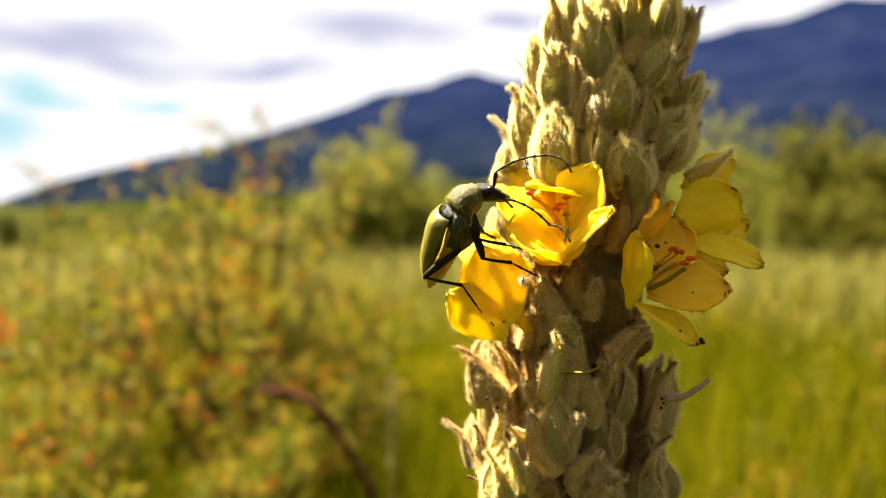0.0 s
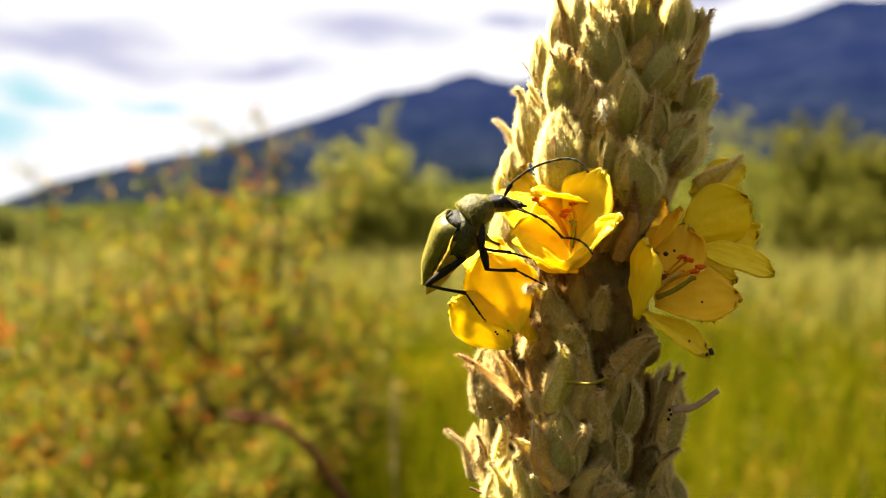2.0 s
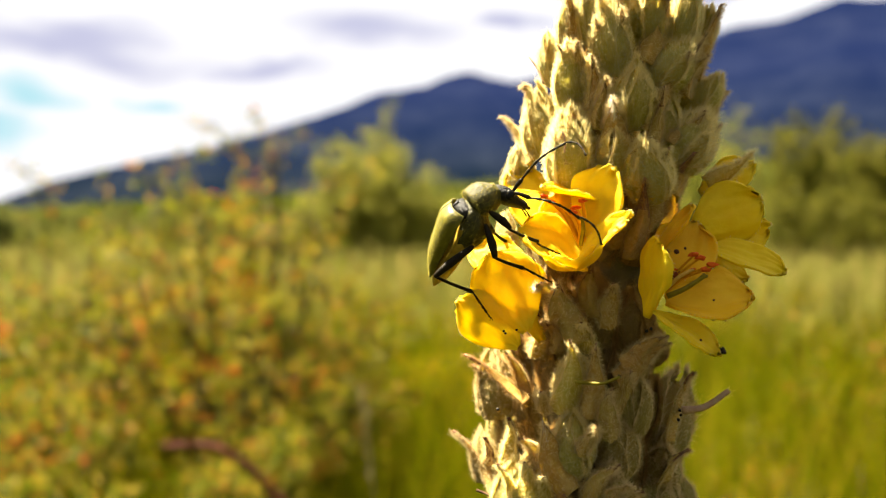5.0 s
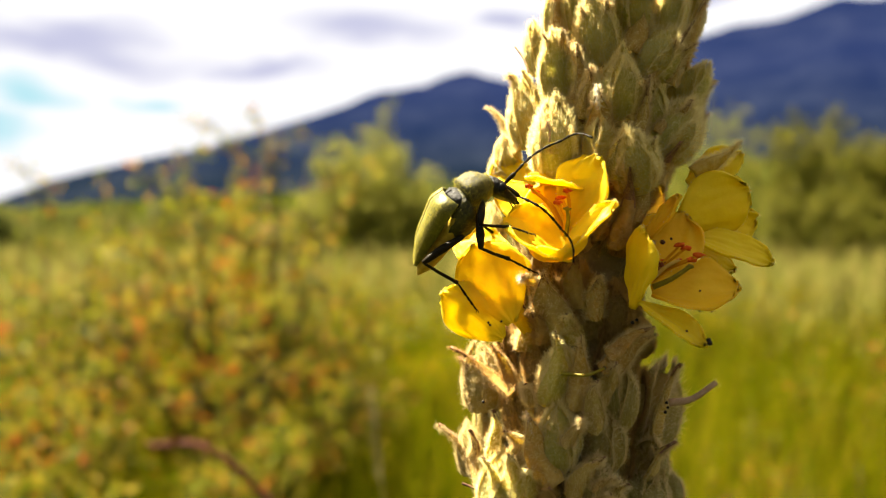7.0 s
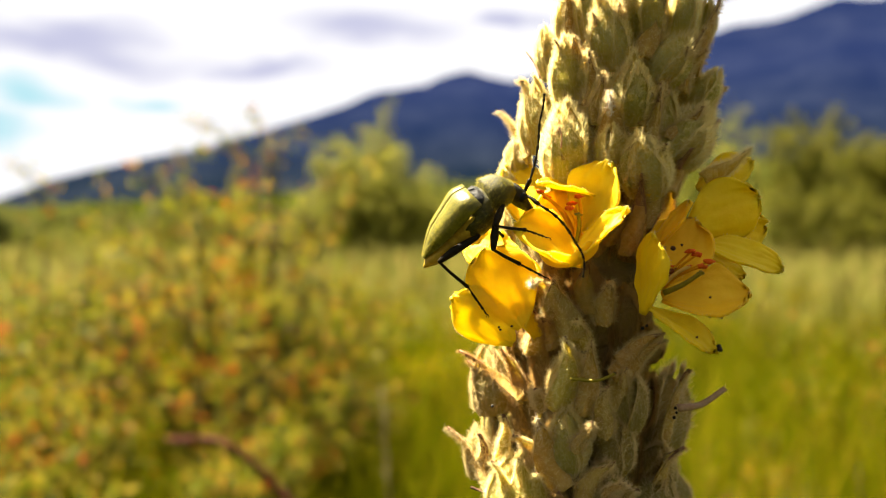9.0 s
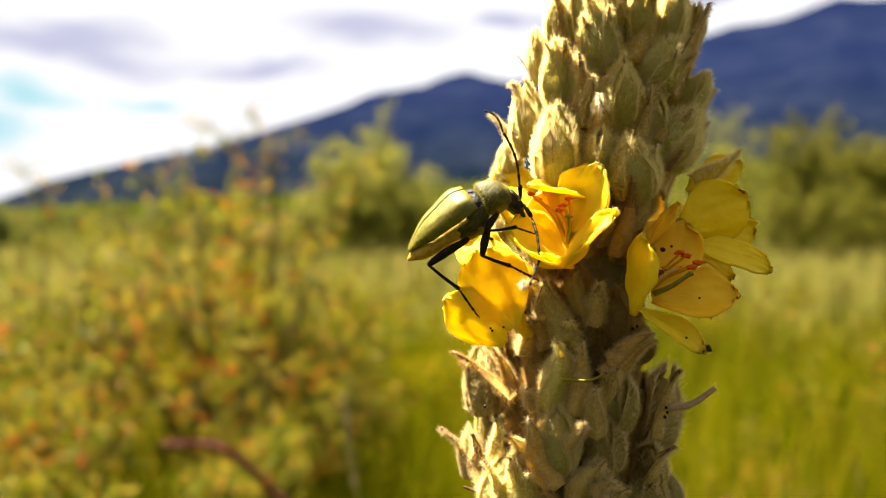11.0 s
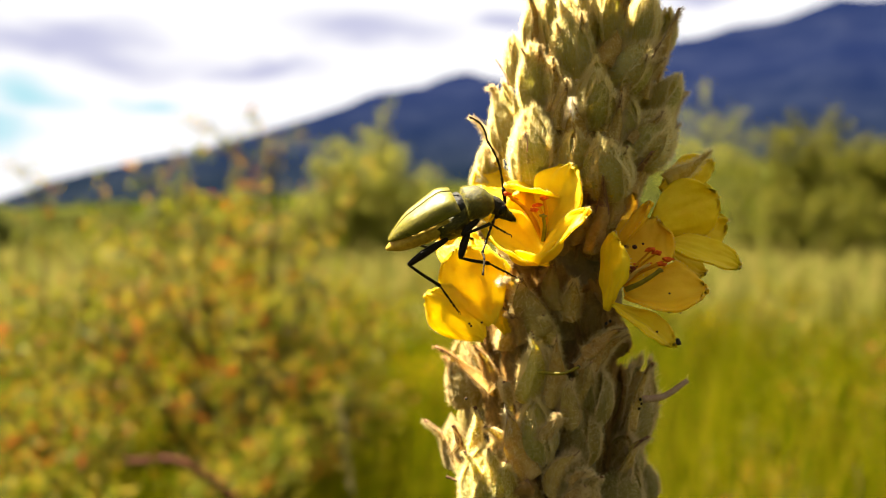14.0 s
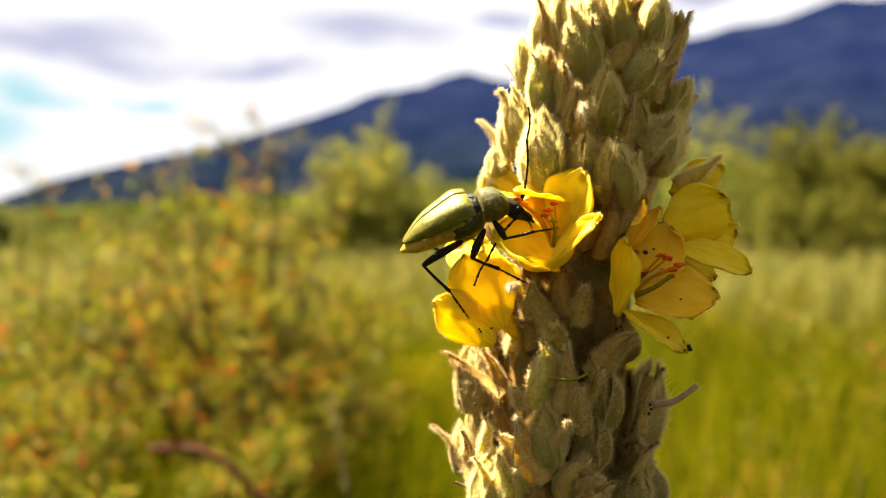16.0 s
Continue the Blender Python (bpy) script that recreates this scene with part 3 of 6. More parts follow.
def make_bud_meshes(mat, hair, seeds, thick_wool=1.0):
    """Kinds of woolly bud, one unit wide and high: a core, its overlapping pointed sepals and its wool."""
    kinds = []
    for seed in seeds:
        rng = random.Random(100 + seed)
        rows, cols = 12, 14
        verts = []
        for i in range(rows):
            v = i / (rows - 1)
            r = max(0.01, bud_profile(v * 0.95) * 0.9)
            for j in range(cols):
                a = 2 * math.pi * j / cols
                verts.append(Vector((r * math.cos(a), r * math.sin(a), v * 0.9)))
        core = mesh_of("bud", verts, grid_faces(rows, cols, closed=True) + [tuple(range(cols))[::-1], tuple(range((rows - 1) * cols, rows * cols))], mat)
        sepals, spots = [], []
        count = 5 if seed % 2 else 4
        for s in range(count):
            phi = 2 * math.pi * (s + rng.uniform(-0.2, 0.2)) / count
            tall, open_out = rng.uniform(0.84, 1.08), rng.uniform(-0.01, 0.07)
            arc = rng.uniform(0.78, 1.0) if count == 5 else rng.uniform(0.95, 1.2)
            rows, cols = 20, 13
            pts = []
            lean, outer = rng.uniform(-0.25, 0.25), 0.028 * (s % 2) + rng.uniform(0, 0.022)
            for i in range(rows):
                v = i / (rows - 1)
                half = arc * (1 - v ** 2.2) ** 0.8 * (0.85 + 0.35 * v) + 0.015
                r0 = max(0.015, bud_profile(v * 0.99))
                line = []
                for j in range(cols):
                    u = 2 * j / (cols - 1) - 1
                    a = phi + u * half + lean * v
                    at = Vector((math.cos(a) * 3, math.sin(a) * 3, v * 4 + seed * 9))
                    lump = 0.034 * noise.noise(at) + 0.026 * noise.noise(at * 2.7) + 0.014 * noise.noise(at * 6)
                    keel = 0.03 * (1 - abs(u)) ** 2
                    curl = 0.03 * abs(u) ** 4 * (1 - v)
                    r = r0 + keel * (1 - 0.5 * v) + lump * (1 - 0.4 * v) + open_out * v ** 3 + outer * (1 - 0.5 * v) + curl + 0.01
                    line.append(Vector((r * math.cos(a), r * math.sin(a), v * tall)))
                pts.append(line)

            def out_of(i, j, pts=pts):
                p = pts[i][j]
                return Vector((p.x, p.y, 0.15)).normalized()
            v, f = shell(pts, 0.035, out_of)
            sepals.append(mesh_of("sepal", v, f, mat))
            for _ in range(int(1500 * thick_wool)):
                i, j = rng.randrange(rows), rng.randrange(cols)
                i2, j2 = min(rows - 1, i + 1), min(cols - 1, j + 1)
                p = pts[i][j].lerp(pts[i2][j2], rng.random()).lerp(pts[i2][j], rng.random() * 0.7)
                spots.append((p, (out_of(i, j) + Vector((0, 0, 0.3))).normalized() * 0.75))
            for _ in range(int(800 * thick_wool)):
                i = rng.randrange(2, rows)
                e = rng.choice((0, cols - 1))
                p = pts[i][e].lerp(pts[i - 1][e], rng.random())
                spots.append((p, (out_of(i, e) + Vector((0, 0, 0.5))).normalized() * 1.35))
            for _ in range(140):
                p = pts[rows - 1][6].lerp(pts[rows - 4][6], rng.random())
                spots.append((p, Vector((rng.gauss(0, 0.5), rng.gauss(0, 0.5), 1)).normalized()))
        v, f = hairs(spots, rng, 0.05, 0.15, 0.0105, 0.75)
        thin_v, thin_f = hairs(spots[::6], rng, 0.05, 0.14, 0.013, 0.5)
        kinds.append((core, sepals, mesh_of("wool", v, f, hair), mesh_of("wool", thin_v, thin_f, hair)))
    return kinds


BUDS = make_bud_meshes(M_CALYX, M_HAIR, range(5))
DRY_SHADE_BUDS = make_bud_meshes(M_DRY_SHADE_CALYX, M_TAN_HAIR, (8, 9, 10), 0.5)
SHADE_BUDS = make_bud_meshes(M_SHADE_CALYX, M_BROWN_HAIR, (5, 6, 7), 0.9)


def bud(base, tip, wide, kind, spin, deep=1.0, label="", sparse=False, browned=False, dry=False):
    """A bud from its base to its tip, in the spike's millimetres."""
    base, tip = Vector(base), Vector(tip)
    d = tip - base
    turn = d.to_track_quat("Z", "Y").to_matrix().to_4x4() @ pose(0, 0, 0, 0, 0, spin)
    kinds = SHADE_BUDS if browned else DRY_SHADE_BUDS if dry else BUDS
    core, sepals, wool, thin_wool = kinds[kind % len(kinds)]
    ob = part("bud", core, mullein, label or ("bud browned by withering and painted shade" if browned else "drying bud past flowering, darkened with painted shade" if dry else ""), Matrix.Translation(base * MM) @ turn @ Matrix.Diagonal((wide * MM, wide * MM * deep, d.length * MM, 1)))
    for s in sepals:
        part("sepal", s, ob)
    part("wool", thin_wool if sparse else wool, ob, kind="stuff")
    return ob


def bract(base, tip, wide, curl, face, seed, tuft=0, mat=None, label="", hook=0.0, dry=0.22):
    """A narrow leaf, folded along its middle and drawn out to a dry point; curl bows it, hook bends its tip towards face."""
    rng = random.Random(seed)
    base, tip, face = Vector(base), Vector(tip), Vector(face)
    d = tip - base
    n = (face - d * (face.dot(d) / d.length_squared)).normalized()
    s = d.normalized().cross(n)
    rows, cols = 21, 9
    drawn = rng.uniform(1.1, 1.5)
    twist, wave = rng.uniform(-0.5, 0.5), rng.uniform(0.2, 0.5)
    pts = []
    for i in range(rows):
        v = i / (rows - 1)
        half = wide * 0.37 * ((1 - v ** drawn) * (0.6 + 0.85 * math.sin(math.pi * min(1, v * 0.95 + 0.1)))) + 0.07
        mid = base + d * v + n * (curl * (v * v - v) + hook * max(0.0, v - 0.6) ** 2 * 6.0) + s * wave * math.sin(v * 4.4 + seed)
        ss = s * math.cos(twist * v) + n * math.sin(twist * v)
        nn = n * math.cos(twist * v) - s * math.sin(twist * v)
        line = []
        for j in range(cols):
            u = 2 * j / (cols - 1) - 1
            ragged = 1 + 0.16 * noise.noise((u * 0.7 + seed, v * 7, seed * 0.37))
            line.append(mid + ss * u * half * ragged - nn * (abs(u) ** 1.4) * half * 0.7 + nn * 0.16 * noise.noise((u * 2, v * 6, seed)) + nn * 0.12 * (1 - abs(u)) ** 3)
        pts.append(line)
    v, f = shell(pts, 0.3, lambda i, j: n)
    me = mesh_of("bract", v, f, mat or M_BRACT, True, MM)
    me.materials.append(M_TIP)
    first = int((rows - 1) * (1 - dry))
    count = len(v) // 2
    for p in me.polygons:
        row = min(q % count for q in p.vertices) // cols
        edge = {q % cols for q in p.vertices}
        if row >= first or (row >= first - 2 and (0 in edge or cols - 1 in edge)):
            p.material_index = 1
    ob = part("bract", me, mullein, label)
    spots = []
    for _ in range(620):
        i, j = rng.randrange(rows - 1), rng.randrange(cols - 1)
        p = pts[i][j].lerp(pts[i + 1][j + 1], rng.random()).lerp(pts[i + 1][j], rng.random() * 0.6)
        spots.append((p, n))
    for _ in range(1000):
        i, e = rng.randrange(rows - 2), rng.choice((0, cols - 1))
        spots.append((pts[i][e].lerp(pts[i + 1][e], rng.random()), (s * (1 if e else -1) + n * 0.3 + d.normalized() * 0.4).normalized()))
    hv, hf = hairs(spots, rng, 0.28, 0.85, 0.038, 0.65)
    if tuft:
        top = [(pts[rows - 1][4].lerp(pts[rows - 8][4], rng.random()), Vector((rng.gauss(0, 1), rng.gauss(0, 1), rng.gauss(0, 1))).normalized()) for _ in range(tuft)]
        tv, tf = hairs(top, rng, 0.3, 0.85, 0.04, 0.3)
        part("tuft", mesh_of("tuft", tv, tf, M_TUFT, True, MM), ob, "white hair tuft at the tip", kind="stuff")
    part("wool", mesh_of("wool", hv, hf, M_BROWN_HAIR if mat == M_SHADE_BROWN else M_HAIR if mat == M_BUD else M_TAN_HAIR, True, MM), ob, kind="stuff")
    return ob


def petal(flower, base, tip, face, wide, cup=0.25, bend=0.0, seed=0, wave=0.6, label="", blunt=1.5, mat=None):
    """A thin rounded petal; face is the way its inner side looks, cup lifts its sides, bend its tip, both towards face."""
    base, tip, face = Vector(base), Vector(tip), Vector(face)
    d = tip - base
    n = (face - d * (face.dot(d) / d.length_squared)).normalized()
    s = d.normalized().cross(n)
    rows, cols = 24, 25
    pts = []
    for i in range(rows):
        v = 0.02 + 0.975 * i / (rows - 1)
        half = wide * 0.5 * max(0.0, math.sin(math.pi * v ** blunt)) ** 0.52 + 0.1
        line = []
        for j in range(cols):
            u = 2 * j / (cols - 1) - 1
            ruffle = wave * noise.noise((u * 1.3 + seed * 7.1, v * 2.2, seed * 3.7)) * (0.3 + v)
            edge = wave * 0.9 * noise.noise((u * 4 + seed, v * 5, seed * 1.9)) * max(abs(u), v) ** 3
            rib = 0.045 * math.sin(u * 15 + 2 * noise.noise((u * 2, v * 3, seed))) * math.sin(math.pi * v) + 0.10 * noise.noise((u * 5, v * 6, seed * 2.3))
            line.append(base + d * v * (1 - 0.05 * u * u) + s * u * half + n * (cup * u * u * half + bend * v * v + ruffle + edge + rib))
        pts.append(line)

    def normal_of(i, j):
        a = pts[min(i + 1, rows - 1)][j] - pts[max(i - 1, 0)][j]
        b = pts[i][min(j + 1, cols - 1)] - pts[i][max(j - 1, 0)]
        c = b.cross(a)
        return c.normalized() if c.dot(n) > 0 else -c.normalized()
    v, f = shell(pts, 0.24, normal_of)
    ob = part("petal", mesh_of("petal", v, f, mat or M_PETAL, True, MM), flower, label)
    rng = random.Random(seed + 900)
    spots = []
    for _ in range(110):
        k = rng.random()
        i = int(4 + k * (rows - 5))
        e = rng.choice((0, cols - 1))
        spots.append((pts[i][e], ((pts[i][e] - pts[i][cols // 2]).normalized() + n * rng.uniform(-0.5, 0.5)).normalized()))
    for _ in range(60):
        j = rng.randrange(cols)
        spots.append((pts[rows - 1][j], (d.normalized() + s * rng.gauss(0, 0.5)).normalized()))
    hv, hf = hairs(spots, rng, 0.12, 0.38, 0.03, 0.4)
    part("fringe", mesh_of("fringe", hv, hf, M_HAIR, True, MM), ob, kind="stuff")
    return ob, pts, n


def stamen(flower, base, tip, bow, anther=0.7, mat=None, head=None, thick=0.13):
    base, tip, bow = Vector(base), Vector(tip), Vector(bow)
    line = smooth_line([base, (base + tip) * 0.5 + bow, tip], 5)
    v, f = tube(line, [thick * (1.25 - 0.4 * k / (len(line) - 1)) for k in range(len(line))], 7)
    ob = part("filament", mesh_of("filament", v, f, mat or M_FILAMENT, True, MM), flower)
    bm = bmesh.new()
    bmesh.ops.create_icosphere(bm, subdivisions=2, radius=anther)
    for q in bm.verts:
        q.co *= 0.85 + 0.8 * noise.noise(q.co * 3.1 + base + tip)
        q.co = Vector((q.co.x * 1.25, q.co.y * 0.7, q.co.z * 0.6)) + tip
        q.co *= MM
    me = bpy.data.meshes.new("anther")
    bm.to_mesh(me)
    bm.free()
    me.shade_smooth()
    me.materials.append(head or M_ANTHER)
    part("anther", me, ob)
    return ob


def speck(parent, centre, size, mat=None, name="speck"):
    """A small dark crumb with an uneven outline."""
    bm = bmesh.new()
    bmesh.ops.create_icosphere(bm, subdivisions=2, radius=size)
    for q in bm.verts:
        q.co = (q.co * (1 + 0.5 * noise.noise(q.co * 3.0 / size + Vector(centre)))) + Vector(centre)
        q.co *= MM
    me = bpy.data.meshes.new(name)
    bm.to_mesh(me)
    bm.free()
    me.shade_smooth()
    me.materials.append(mat or M_SPECK)
    return part(name, me, parent)


def fill_buds():
    """The buds that pack the rest of the spike, in a rising spiral."""
    rng = random.Random(77)
    k = 0
    z = -75.0
    while z < 76:
        a = k * 2.39996
        c = axis_at(z)
        grow = 1.0 if z < 20 else max(0.35, 1 - (z - 20) / 80)
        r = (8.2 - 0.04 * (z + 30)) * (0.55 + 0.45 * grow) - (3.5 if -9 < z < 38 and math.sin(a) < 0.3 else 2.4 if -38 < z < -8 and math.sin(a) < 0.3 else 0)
        o = Vector((math.cos(a), math.sin(a), 0))
        tall, wide = rng.uniform(7.0, 8.8) * (0.5 + 0.5 * grow), rng.uniform(3.8, 4.8) * (0.5 + 0.5 * grow)
        base = c + o * (r - 0.8)
        tip = base + (o * rng.uniform(0.28, 0.42) + Vector((0, 0, 0.92))) * tall
        # fillers towards the lens are browned, so the gaps look dark by colour
        bud(base, tip, wide, k, rng.uniform(0, 360), sparse=math.sin(a) > 0.2 or abs(z) > 36, browned=math.sin(a) < 0.3 and -38 < z < 38, dry=z < -3)
        if k % 2 == 0 and (math.sin(a) > 0.2 or abs(z) > 38):
            side = Vector((-o.y, o.x, 0)) * rng.uniform(-2, 2)
            bract(base + o * 0.8 + side - Vector((0, 0, 1.5)), base + o * rng.uniform(2.6, 4.0) + side * 1.3 + Vector((0, 0, tall * rng.uniform(0.9, 1.15))), 2.0, rng.uniform(1, 2.4), o, k, mat=M_SHADE_BROWN if k % 5 == 0 and abs(z) < 35 else M_BUD if k % 2 else None)
        k += 1
        z += 0.78 if z < 36 else 0.62


fill_buds()


# upper part
bud((-6.94, -1.46, 29.86), (-8.08, -3.68, 35.70), 3.0, 0, 20)
bract((-7.72, -4.06, 30.48), (-8.58, -4.74, 35.83), 1.4, 1.2, (-7.49, -8.74, 1.50), 501, dry=0.17, hook=0.3)
bud((-5.09, -3.07, 30.74), (-6.26, -5.26, 36.13), 3.0, 1, 70)
bud((-2.92, -4.29, 26.92), (-4.43, -6.41, 34.50), 4.3, 2, 10)
bract((-5.14, -6.00, 27.46), (-5.54, -7.23, 32.08), 1.2, 1.0, (-4.58, -11.23, 1.50), 502, dry=0.28, hook=0.3)
bract((-4.30, -6.20, 30.83), (-5.13, -7.30, 34.45), 1.2, 1.0, (-4.11, -11.30, 1.50), 503, 90, mat=M_BUD, dry=0.25, hook=0.3)
bud((-1.84, -4.44, 31.01), (-2.99, -6.90, 35.88), 3.2, 3, 130)
bud((0.68, -4.55, 30.03), (-0.48, -7.37, 35.72), 3.5, 4, 40)
bract((-1.01, -6.99, 27.84), (2.31, -8.32, 34.63), 2.5, 2.0, (-0.49, -12.32, 1.50), 504, dry=0.17, hook=0.3)
bud((3.63, -3.62, 29.31), (4.31, -6.70, 35.95), 3.5, 1, 20)
bud((7.46, -0.00, 31.21), (6.58, -5.42, 34.03), 2.5, 0, 33)
bract((5.40, -5.17, 26.40), (7.89, -4.68, 34.36), 1.6, -2.0, (6.08, -8.68, 1.50), 505, dry=0.17, hook=0.3)
bud((1.20, -4.37, 25.63), (5.06, -6.09, 30.30), 4.6, 2, 88)
bract((-0.38, -6.96, 20.62), (5.47, -7.14, 30.73), 2.2, 1.9, (0.93, -11.14, 1.50), 506, dry=0.21, hook=0.3)
bract((2.19, -6.55, 24.24), (3.34, -7.91, 28.53), 1.5, 1.0, (3.11, -11.91, 1.50), 507, dry=0.17, hook=0.3)
bud((-1.24, -4.60, 21.62), (-1.70, -8.15, 27.20), 4.3, 3, 140)
bud((-7.05, -2.15, 23.16), (-8.02, -4.40, 29.75), 3.8, 4, 15)
bract((-7.89, -4.61, 23.04), (-9.01, -4.95, 29.92), 1.9, 1.5, (-6.85, -8.95, 1.50), 508, dry=0.24, hook=0.3)
bud((-8.36, 0.26, 26.94), (-9.88, -1.84, 31.72), 2.9, 1, 10)
bud((-4.72, -3.70, 24.49), (-6.06, -5.92, 28.57), 3.2, 0, 55)
bract((-6.32, -5.66, 22.85), (-5.83, -7.30, 28.23), 1.5, 1.2, (-5.26, -11.30, 1.50), 509, dry=0.21, hook=0.3)
bud((-9.60, 1.13, 19.00), (-11.07, -0.72, 26.23), 3.9, 3, 77)
bract((-11.18, 0.49, 25.64), (-12.22, -0.88, 26.10), 0.5, 0.2, (-10.43, -4.88, 1.50), 510, dry=0.07, hook=0.3)
bud((-7.14, -2.80, 15.44), (-8.25, -5.56, 23.43), 5.2, 0, 100)
bract((-8.74, -6.20, 17.16), (-8.84, -6.23, 20.57), 1.0, 0.8, (-7.05, -10.23, 1.50), 511, dry=0.39, hook=0.3)
bract((-11.71, -0.39, 17.81), (-13.63, 4.00, 23.83), 1.8, 1.0, (-10.09, 0.00, 1.50), 512, dry=0.10, hook=0.8)
bud((-4.59, -3.90, 21.57), (-4.79, -6.64, 26.23), 2.8, 2, 60)
bract((-5.19, -6.28, 20.88), (-5.08, -7.72, 25.99), 1.2, 0.8, (-3.90, -11.72, 1.50), 513, dry=0.24, hook=0.3)
bract((-3.48, -7.06, 17.06), (-4.50, -8.82, 23.79), 3.6, 2.8, (-1.78, -12.82, 1.50), 514, 240, dry=0.12, hook=1.0)
bud((-3.27, -4.48, 16.08), (-3.80, -7.13, 20.44), 3.5, 4, 44)
bud((0.56, -5.04, 14.14), (-1.08, -8.59, 19.37), 4.6, 1, 65)
bract((-1.50, -7.79, 14.55), (0.02, -8.42, 19.69), 1.9, 1.2, (0.48, -12.42, 1.50), 515, mat=M_BUD, dry=0.17, hook=0.3)
bract((1.25, -7.76, 14.55), (1.73, -8.48, 18.72), 1.6, 1.0, (3.23, -12.48, 1.50), 516, mat=M_BUD, dry=0.17, hook=0.3)
bract((-2.67, -7.58, 14.56), (-1.66, -8.50, 18.72), 2.1, 1.2, (-0.69, -12.50, 1.50), 517, mat=M_BUD, dry=0.17, hook=0.3)
bud((3.04, -3.44, 17.47), (7.21, -3.94, 23.74), 5.4, 3, 25)
bud((5.78, -1.22, 22.99), (7.96, -3.52, 27.02), 3.5, 4, 10)
bract((2.85, -6.41, 14.04), (8.42, -3.09, 22.18), 2.4, 1.8, (4.89, -7.09, 1.50), 518, dry=0.17, hook=0.3)
bract((8.61, -1.06, 22.01), (9.87, -0.79, 26.18), 1.2, 0.8, (9.77, -4.79, 1.50), 519, dry=0.17, hook=0.3)
bract((2.95, -6.07, 19.04), (5.59, -6.58, 22.84), 1.8, 1.0, (4.43, -10.58, 1.50), 520, dry=0.14, hook=0.3)
bract((-0.37, -6.92, 17.08), (1.10, -8.35, 24.79), 1.8, 1.2, (1.33, -12.35, 1.50), 521, dry=0.24, hook=0.3)
bud((-11.71, 4.00, 14.81), (-13.46, 4.00, 18.30), 3.2, 2, 30)
bud((-11.71, 4.00, 16.91), (-12.46, 1.33, 20.04), 2.6, 1, 70)
bract((-10.10, -3.21, 16.21), (-9.46, -5.68, 18.47), 1.5, 0.8, (-8.31, -9.68, 1.50), 522, mat=M_BUD, dry=0.17, hook=0.3)
bud((2.14, -3.19, 20.08), (2.31, -6.10, 24.33), 3.2, 0, 80)
bract((-7.43, -4.70, 26.19), (-7.22, -6.41, 29.85), 1.3, 1.0, (-6.73, -10.41, 1.50), 523, dry=0.17, hook=0.3)
bract((3.93, -5.88, 24.37), (5.82, -6.82, 28.50), 1.8, 1.0, (4.83, -10.82, 1.50), 524, dry=0.14, hook=0.3)
bract((-2.51, -6.81, 28.20), (-3.66, -7.94, 32.78), 1.5, 1.2, (-2.03, -11.94, 1.50), 525, dry=0.17, hook=0.3)
bract((0.85, -6.96, 31.55), (1.06, -8.48, 35.03), 1.5, 1.2, (0.96, -12.48, 1.50), 526, dry=0.17, hook=0.3)
# between the flowers, mostly browned: withered, with the shade there in the colour too
bud((-0.49, -2.71, 7.09), (-0.21, -4.94, 15.01), 2.9, 0, 20, browned=True)
bract((-1.52, -6.53, 7.44), (-1.06, -8.78, 15.74), 2.1, 1.5, (1.25, -12.78, 1.50), 527, mat=M_SHADE_BROWN, dry=0.40, hook=0.7)
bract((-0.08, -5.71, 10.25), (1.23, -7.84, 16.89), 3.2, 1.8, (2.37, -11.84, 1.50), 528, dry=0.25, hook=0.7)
bract((2.76, -4.47, 9.33), (4.50, -6.60, 18.58), 3.0, 1.9, (5.31, -10.60, 1.50), 529, mat=M_SHADE_BROWN, dry=0.25, hook=0.7)
bud((-7.55, -2.22, -1.38), (-9.60, -3.07, 5.65), 4.2, 1, 20, browned=True)
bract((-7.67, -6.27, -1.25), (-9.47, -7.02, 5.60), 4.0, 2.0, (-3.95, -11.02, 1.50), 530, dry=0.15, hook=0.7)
bud((-4.17, -2.49, -1.68), (-5.13, -4.21, 5.84), 3.7, 2, 60, browned=True)
bract((-5.11, -5.86, 1.51), (-6.57, -7.17, 7.45), 2.4, 1.5, (-1.69, -11.17, 1.50), 531, mat=M_SHADE_BROWN, dry=0.25, hook=0.7)
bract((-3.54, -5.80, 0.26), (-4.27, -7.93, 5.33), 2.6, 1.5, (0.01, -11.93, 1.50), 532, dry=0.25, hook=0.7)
bud((-1.19, -2.20, -1.39), (-1.71, -4.59, 4.26), 4.0, 0, 70, browned=True)
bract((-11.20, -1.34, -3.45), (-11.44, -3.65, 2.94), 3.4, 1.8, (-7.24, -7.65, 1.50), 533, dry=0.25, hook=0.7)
bud((-11.01, 4.00, -3.81), (-11.71, 4.00, 1.43), 3.7, 2, 45, browned=True)
bract((-9.36, -4.93, -2.35), (-10.43, -5.98, 1.52), 2.1, 1.2, (-5.52, -9.98, 1.50), 534, mat=M_SHADE_BROWN, dry=0.25, hook=0.7)
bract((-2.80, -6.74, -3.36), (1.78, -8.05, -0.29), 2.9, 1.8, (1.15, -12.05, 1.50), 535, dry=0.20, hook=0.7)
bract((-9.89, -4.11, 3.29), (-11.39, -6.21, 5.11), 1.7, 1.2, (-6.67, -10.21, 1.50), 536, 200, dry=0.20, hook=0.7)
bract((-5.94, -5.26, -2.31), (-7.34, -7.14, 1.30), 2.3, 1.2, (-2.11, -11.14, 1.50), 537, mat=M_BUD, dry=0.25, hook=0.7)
bract((-4.45, -5.65, 7.44), (-5.40, -7.44, 9.75), 1.9, 1.0, (-1.68, -11.44, 1.50), 538, mat=M_SHADE_BROWN, dry=0.25, hook=0.7)
